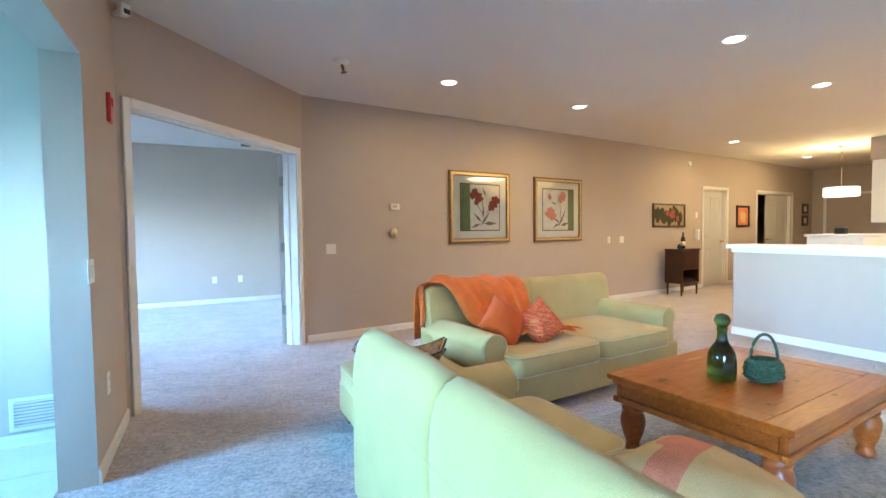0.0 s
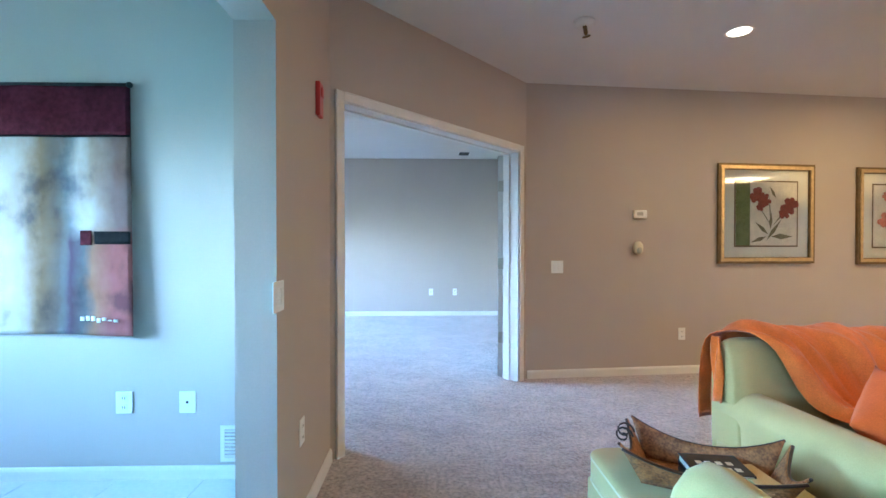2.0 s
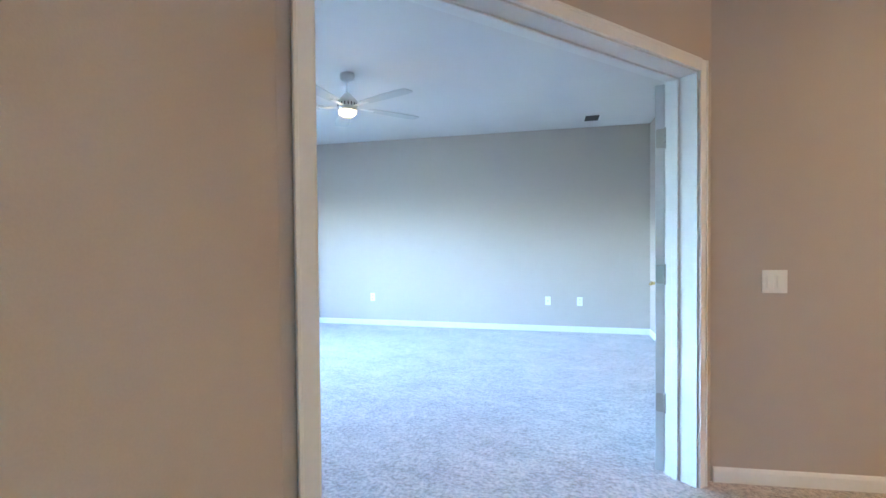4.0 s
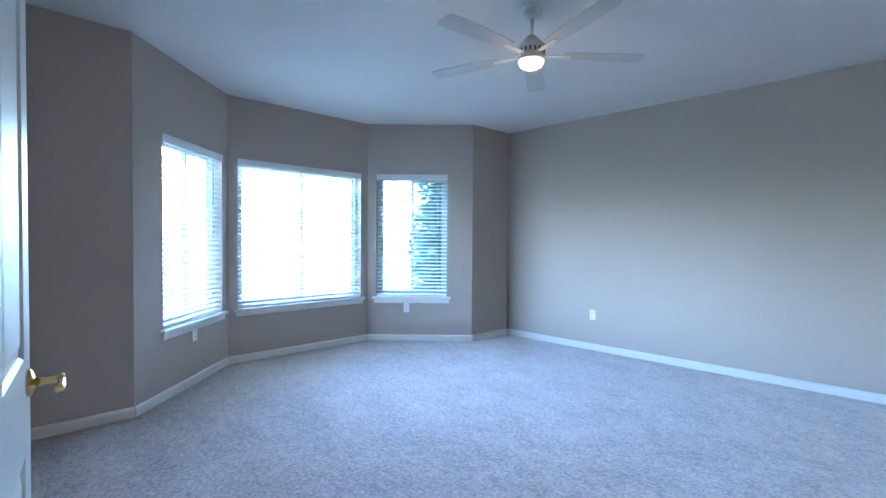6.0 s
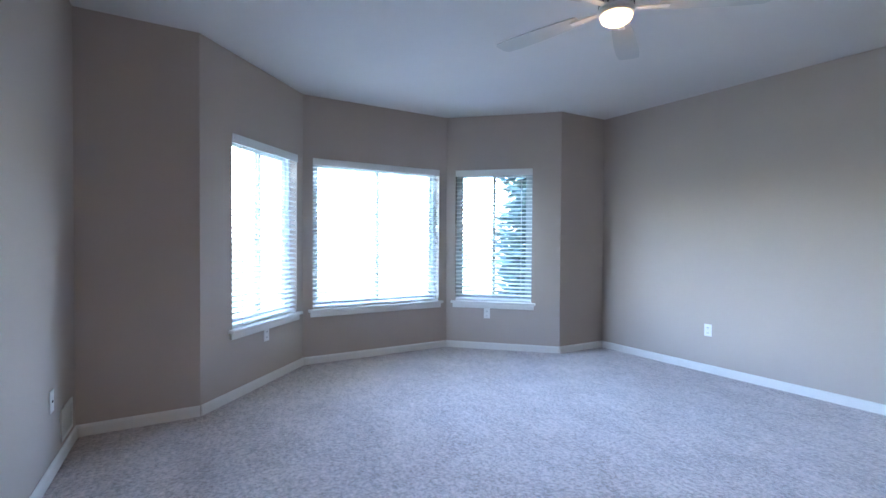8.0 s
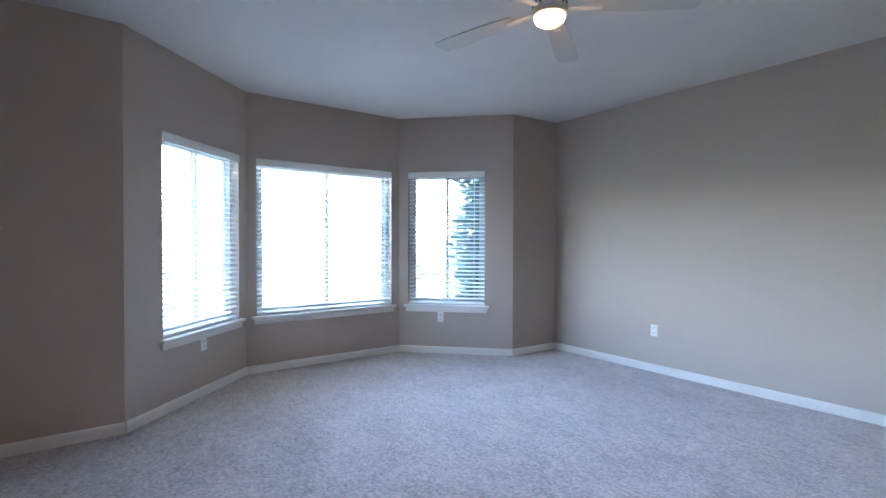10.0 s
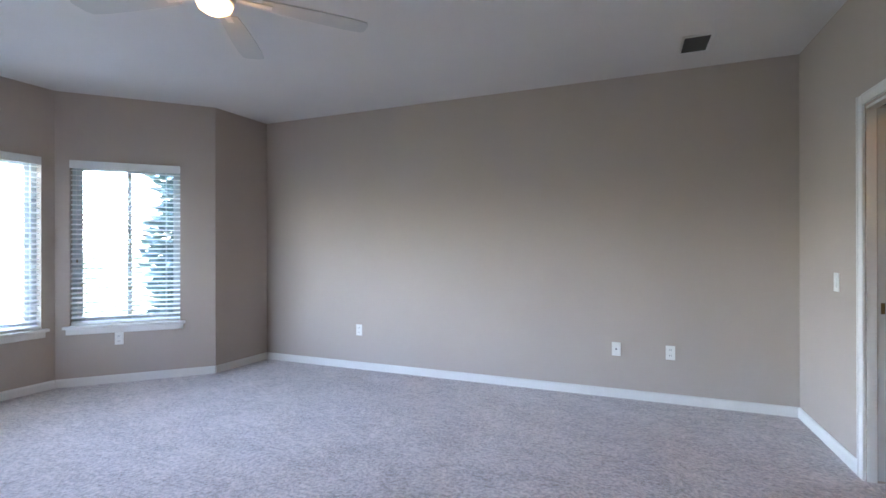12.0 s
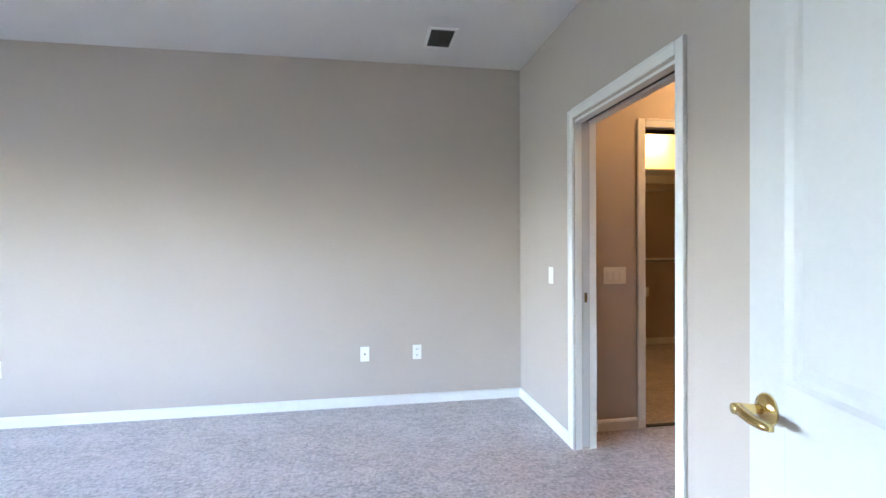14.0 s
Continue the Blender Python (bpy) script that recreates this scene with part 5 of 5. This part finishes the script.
def book(m, w, d, h, cover, label, title=False):
    root = thing("book", m, label, "book", "books in the basket")
    part("cover", boxbm(-w / 2, w / 2, -d / 2, d / 2, 0, 0.003), cover, root)
    part("pages", boxbm(-w / 2 + 0.003, w / 2 - 0.004, -d / 2 + 0.004, d / 2 - 0.004, 0.003, h - 0.003), M_PAPER, root)
    part("cover", boxbm(-w / 2, w / 2, -d / 2, d / 2, h - 0.003, h), cover, root)
    part("spine", boxbm(-w / 2 - 0.002, -w / 2 + 0.001, -d / 2, d / 2, 0, h), cover, root)
    if title:
        for r, bars in enumerate(((-0.06, -0.03, 0.0, 0.03, 0.055), (-0.05, -0.015, 0.02, 0.05))):
            for x in bars:
                part("title_bar", boxbm(x - 0.011, x + 0.009, 0.025 - 0.045 * r, 0.048 - 0.045 * r, h, h + 0.0006), M_MAT, root)
    return root


BK = pose(1.405, 3.24, 0.398, 0, 0, -29)
book(BK @ pose(0.02, 0.0, 0.010, 0, 0, 94), 0.15, 0.20, 0.03, M_NAVY, "dark blue hardback lying in the basket")
book(BK @ pose(0.03, 0.01, 0.042, 0, 0, 200), 0.19, 0.15, 0.028, M_BOOK, "black book with white title lying in the basket", True)
book(BK @ pose(0.15, 0.0, 0.012, 0, 0, 30), 0.08, 0.16, 0.05, M_CREAM, "cream paperback leaning in the basket")

# ---- coffee table ----
TM = pose(2.905, 2.075, 0, 0, 0, 4)
table = thing("coffee_table", TM, "square honey pine coffee table with turned legs", "coffee table")
TW, TD, TZ = 1.17, 0.87, 0.43
top = part("tabletop", boxbm(-TW / 2 + 0.11, TW / 2 - 0.11, -TD / 2 + 0.11, TD / 2 - 0.11, TZ - 0.028, TZ - 0.0015), M_PINE, table)
for a, b, c, d in ((-TW / 2, TW / 2, -TD / 2, -TD / 2 + 0.108), (-TW / 2, TW / 2, TD / 2 - 0.108, TD / 2), (-TW / 2, -TW / 2 + 0.108, -TD / 2 + 0.109, TD / 2 - 0.109), (TW / 2 - 0.108, TW / 2, -TD / 2 + 0.109, TD / 2 - 0.109)):
    part("top_border", boxbm(a, b, c, d, TZ - 0.030, TZ, bevel=0.005, seg=2), M_PINE, top)
for k in range(1, 4):
    y = -TD / 2 + 0.11 + (TD - 0.22) * k / 4
    part("board_joint", boxbm(-TW / 2 + 0.112, TW / 2 - 0.112, y - 0.0008, y + 0.0008, TZ - 0.0014, TZ - 0.0008), M_KNOT, top)
rng = random.Random(11)
for x, y, r in ((-0.44, 0.20, 0.022), (-0.12, -0.06, 0.012), (0.10, -0.18, 0.010), (-0.2, 0.3, 0.009), (0.30, 0.05, 0.012), (0.02, -0.36, 0.012), (-0.36, -0.25, 0.009)):
    bm = bmesh.new()
    bm.faces.new([bm.verts.new((x + r * 1.5 * math.cos(t), y + r * math.sin(t), TZ + 0.0007)) for t in (2 * math.pi * k / 14 for k in range(14))])
    part("wood_knot", bm, M_KNOT, top, "dark knot in the pine")
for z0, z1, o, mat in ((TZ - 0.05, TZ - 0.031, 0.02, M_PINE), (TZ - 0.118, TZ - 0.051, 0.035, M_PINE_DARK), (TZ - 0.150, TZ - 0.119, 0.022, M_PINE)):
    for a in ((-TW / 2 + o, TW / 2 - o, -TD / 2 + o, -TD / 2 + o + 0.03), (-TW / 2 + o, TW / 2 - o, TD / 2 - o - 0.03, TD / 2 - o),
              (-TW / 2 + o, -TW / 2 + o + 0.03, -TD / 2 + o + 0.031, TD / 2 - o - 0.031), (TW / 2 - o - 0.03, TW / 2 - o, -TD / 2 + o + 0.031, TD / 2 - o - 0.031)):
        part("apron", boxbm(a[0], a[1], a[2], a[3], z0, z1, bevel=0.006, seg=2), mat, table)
for sx in (-1, 1):
    for sy in (-1, 1):
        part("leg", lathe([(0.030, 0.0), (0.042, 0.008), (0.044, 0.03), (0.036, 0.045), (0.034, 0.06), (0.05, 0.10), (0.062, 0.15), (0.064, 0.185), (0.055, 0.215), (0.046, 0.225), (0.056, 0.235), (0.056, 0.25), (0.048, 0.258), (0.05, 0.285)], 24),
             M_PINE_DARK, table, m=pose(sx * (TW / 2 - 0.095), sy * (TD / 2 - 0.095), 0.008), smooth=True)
rug = tagged(part("area_rug", boxbm(-0.95, 1.0, -0.85, 0.75, 0.0005, 0.008, bevel=0.003), M_RUG, m=TM), "thick beige-brown shag rug under the coffee table", "rug")

bot = thing("glass_bottle", pose(2.73, 2.11, TZ) @ Matrix.Scale(1.03, 4), "dark green glass bottle with a round stopper", "bottle")
part("body", lathe([(0.058, 0.0), (0.066, 0.006), (0.067, 0.03), (0.066, 0.095), (0.060, 0.135), (0.045, 0.165), (0.030, 0.185), (0.024, 0.205), (0.022, 0.24), (0.026, 0.252), (0.024, 0.262)], 36), M_BOTTLE, bot, smooth=True)
part("stopper", lathe([(0.012, 0.258), (0.026, 0.268), (0.037, 0.290), (0.037, 0.302), (0.028, 0.322), (0.010, 0.330)], 28), M_BOTTLE, bot, "round green glass stopper", smooth=True)
bag = thing("raffia_basket", pose(2.875, 1.985, TZ, 0, 0, -32) @ Matrix.Scale(1.0, 4), "small teal woven raffia basket with a hoop handle", "basket")
body = lathe([(0.045, 0.0), (0.075, 0.012), (0.092, 0.045), (0.090, 0.075), (0.078, 0.105), (0.070, 0.118), (0.064, 0.112), (0.070, 0.08), (0.060, 0.03), (0.03, 0.02)], 40)
for v in body.verts:
    ang = math.atan2(v.co.y, v.co.x)
    k = 1 + 0.035 * math.sin(ang * 20 + (v.co.z * 400))
    v.co.x, v.co.y = v.co.x * k, v.co.y * k * 0.72
part("body", body, M_TEAL, bag, smooth=True)
for z in (0.03, 0.06, 0.09):
    r = 0.091 if z < 0.08 else 0.084
    loop = [(r * math.cos(t) * (1 + 0.02 * math.sin(t * 18)), 0.72 * r * math.sin(t), z + 0.004 * math.sin(t * 9)) for t in (2 * math.pi * k / 60 for k in range(60))]
    part("weave_band", tube(loop, 0.006, 6, closed=True), M_TEAL, bag, smooth=True)
part("handle", tube([(0.066 * math.cos(t), 0.0, 0.105 + 0.135 * math.sin(t)) for t in (math.pi * k / 20 for k in range(21))], 0.0075, 8), M_TEAL, bag, smooth=True)

# ---- wine cabinet by the far wall ----
cab = thing("wine_cabinet", LW @ pose(6.50, -0.135, 0), "dark mahogany wine cabinet on tapered legs with a lower rack", "cabinet")
CW, CD, CH = 0.55, 0.33, 0.84
part("top", boxbm(-0.015, CW + 0.015, -CD - 0.015, 0, CH - 0.025, CH, bevel=0.004), M_MAHOG, cab)
part("side_panel", boxbm(0, 0.025, -CD, -0.005, 0.22, CH - 0.026), M_MAHOG, cab)
part("side_panel", boxbm(CW - 0.025, CW, -CD, -0.005, 0.22, CH - 0.026), M_MAHOG, cab)
part("back_panel", boxbm(0.026, CW - 0.026, -0.02, -0.005, 0.22, CH - 0.026), M_MAHOG, cab)
for z in (0.22, 0.46):
    part("shelf", boxbm(0.026, CW - 0.026, -CD + 0.005, -0.021, z, z + 0.02), M_MAHOG, cab)
cd = part("door", boxbm(0.028, CW - 0.028, -CD - 0.004, -CD + 0.015, 0.485, CH - 0.03, bevel=0.003), M_MAHOG, cab)
part("knob", lathe([(0.006, 0), (0.011, 0.015), (0.004, 0.02)], 12), M_BRASS, cd, "brass knob", m=pose(CW / 2, -CD - 0.004, 0.66, 90, 0, 0))
for x in (0.03, CW - 0.03):
    for y in (-CD + 0.03, -0.04):
        part("leg", lathe([(0.014, 0), (0.022, 0.22)], 8), M_MAHOG, cab, m=pose(x, y, 0))
part("apron", boxbm(0.05, CW - 0.05, -CD + 0.005, -CD + 0.02, 0.17, 0.22), M_MAHOG, cab)
for k in range(4):
    wb = LW @ pose(6.50 + 0.09 + 0.12 * k, -0.235, 0.2765, 90, 0, 0)
    tagged(part("wine_bottle", lathe([(0.032, -0.06), (0.036, -0.05), (0.036, 0.10), (0.03, 0.125), (0.014, 0.15), (0.014, 0.2)], 14), M_BOOK, m=wb, smooth=True), "dark wine bottle lying in the cabinet rack", "bottle", "rack bottles")
wine = thing("wine_bottle", LW @ pose(6.82, -0.29, CH), "dark wine bottle with a pale label on the cabinet", "bottle")
part("body", lathe([(0.034, 0), (0.038, 0.006), (0.038, 0.17), (0.032, 0.20), (0.015, 0.225), (0.014, 0.29), (0.016, 0.295)], 20), M_BOOK, wine, smooth=True)
part("label", lathe([(0.0388, 0.05), (0.0388, 0.13)], 20), M_MAT, wine, "cream paper label", smooth=True)
jar = tagged(part("glass_jar", lathe([(0.03, 0), (0.035, 0.01), (0.03, 0.06), (0.02, 0.08)], 16), M_TEAL, m=LW @ pose(6.68, -0.30, CH), smooth=True), "small dark jar on the cabinet", "jar")

# ---- kitchen beyond the half wall ----
isl = tagged(new("wall_half"), "low painted half wall with a white cap", "half wall", kind="structure")
part("wall_body", boxbm(5.70, 5.85, -1.2, 3.80, 0, 0.975), M_WALL, isl)
part("cap", boxbm(5.655, 6.10, -1.2, 3.86, 0.976, 1.02, bevel=0.006, seg=2), M_WHITE, isl, "white bar top cap")
part("cap_mould", boxbm(5.682, 5.699, -1.2, 3.815, 0.935, 0.975), M_TRIM, isl)
part("baseboard", boxbm(5.686, 5.699, -1.2, 3.813, 0, 0.085, bevel=0.004), M_TRIM, isl)
part("baseboard", boxbm(5.70, 5.85, 3.801, 3.814, 0, 0.085, bevel=0.004), M_TRIM, isl)
ctr = thing("kitchen_counter", pose(9.0, 0, 0), "white kitchen peninsula counter", "counter")
part("body", boxbm(0, 0.9, 3.86, 4.58, 0, 1.05), M_WHITE, ctr)
part("worktop", boxbm(-0.03, 0.93, 3.83, 4.61, 1.051, 1.09, bevel=0.006), M_WHITE, ctr)
cof = thing("coffee_maker", pose(9.3, 4.25, 1.09) @ Matrix.Scale(0.62, 4), "black coffee maker with a steel band on the counter", "coffee maker")
part("body", boxbm(-0.1, 0.1, -0.11, 0.11, 0, 0.19, bevel=0.012, seg=2), M_BLACK, cof)
part("band", boxbm(-0.102, 0.102, -0.112, 0.112, 0.155, 0.175), M_NICKEL, cof, "steel band")
upc = thing("wall_cabinet", pose(10.4, 2.98, 1.27), "white upper kitchen cabinet under a soffit", "cabinet")
part("body", boxbm(0, 0.35, -1.6, 1.30, 0, 1.05), M_WHITE, upc)
for k in range(4):
    part("door", boxbm(-0.018, -0.001, -1.6 + 0.725 * k + 0.004, -1.6 + 0.725 * (k + 1) - 0.004, 0.005, 1.045, bevel=0.003), M_WHITE, upc)
tagged(part("wall_soffit", boxbm(10.38, 10.78, -2.9, 4.30, 2.322, CEIL + 0.02), M_WALL), "taupe soffit over the kitchen cabinets", "soffit", kind="structure")
tagged(part("wall_kitchen", boxbm(10.752, 10.88, -2.9, 4.29, 0, CEIL + 0.02), M_WALL), "taupe kitchen wall", "wall", kind="structure")
pend = thing("pendant_lamp", pose(10.9, 4.90, CEIL), "glowing white drum pendant lamp", "pendant lamp")
part("canopy", lathe([(0.06, 0), (0.06, -0.02), (0.02, -0.03)], 20), M_NICKEL, pend, smooth=True)
part("cord", tube([(0, 0, -0.02), (0, 0, -0.78)], 0.006, 6), M_NICKEL, pend)
part("shade", lathe([(0.255, -0.77), (0.265, -0.78), (0.265, -0.93), (0.255, -0.94)], 40), M_DRUM, pend, "glowing fabric drum shade", smooth=True)
casing(along(FAR, (FAR[0] + 0.9, SOUTH)), 0.25, 1.9, 2.06)
lamp("POINT", (10.9, 4.90, CEIL - 0.62), (10.9, 4.90, 0), 0.55, WARM, 0.08)
# Unseen ceiling panel and its lamp, added to brighten the kitchen.
lamp("AREA", (8.4, 1.0, CEIL - 0.03), (8.4, 1.0, 0), 1.3, WARM, 1.0)
kit = thing("kitchen_fill_light", pose(8.4, 1.0, CEIL), "glowing square panel added out of view to light the kitchen", "ceiling light")
part("diffuser", boxbm(-0.5, 0.5, -0.5, 0.5, -0.02, -0.002, bevel=0.005), M_LAMPGLOW, kit)

# ---- hall and closet lamps ----
hall = thing("hall_lamp", pose(2.75, 8.2, CEIL), "warm glowing glass ceiling lamp of the hall", "ceiling light")
part("bowl", lathe([(0.13, 0), (0.15, -0.02), (0.13, -0.07), (0.05, -0.1)], 24), M_FANGLOW, hall, smooth=True)
lamp("POINT", (2.75, 8.2, CEIL - 0.16), (0, 0, 0), 0.18, (1.0, 0.58, 0.22), 0.05)
clo = thing("closet_lamp", pose(4.05, 11.0, CEIL), "warm closet ceiling lamp", "ceiling light")
part("bowl", lathe([(0.11, 0), (0.13, -0.02), (0.11, -0.06), (0.04, -0.08)], 24), M_FANGLOW, clo, smooth=True)
lamp("POINT", (4.05, 11.0, CEIL - 0.12), (0, 0, 0), 0.30, (1.0, 0.60, 0.18), 0.05)
wall("wall_hall_south", (4.6, 6.4), (HX, 6.4), 0.12)

# ---- evergreen outside the bay ----
def evergreen(x, y, h, r, seed):
    rng = random.Random(seed)
    root = thing("evergreen_tree", pose(x, y, -0.3), "dense dark blue-green evergreen tree outside the window", "tree")
    part("trunk", lathe([(0.13, 0), (0.09, h * 0.5), (0.02, h * 0.97)], 10), M_BARK, root)
    verts, faces = [], []
    for k in range(15000):
        z = 0.25 + (h - 0.3) * rng.random() ** 1.15
        rad = r * (1 - (z / h) ** 3) * (0.25 + 0.8 * rng.random()) * (1 + 0.07 * math.sin(z * 5.1))
        a = rng.uniform(0, 2 * math.pi)
        p = Vector((rad * math.cos(a), rad * math.sin(a), z))
        d = Vector((math.cos(a + rng.uniform(-0.7, 0.7)), math.sin(a + rng.uniform(-0.7, 0.7)), rng.uniform(-0.5, 0.7))).normalized()
        s = d.cross(Vector((rng.uniform(-1, 1), rng.uniform(-1, 1), 1))).normalized()
        l, w = rng.uniform(0.12, 0.26), rng.uniform(0.03, 0.07)
        b = len(verts)
        verts += [p - s * w * 0.3, p + d * l * 0.5 - s * w, p + d * l, p + d * l * 0.5 + s * w]
        faces.append((b, b + 1, b + 2, b + 3))
    me = bpy.data.meshes.new("crown")
    me.from_pydata([tuple(v) for v in verts], [], faces)
    me.materials.append(M_NEEDLE)
    crown = new("crown", me)
    crown.parent = root
    tagged(crown, "needled crown", kind="stuff")


evergreen(-4.35, 10.0, 5.2, 0.80, 2)
evergreen(-3.7, 11.3, 6.0, 1.0, 4)
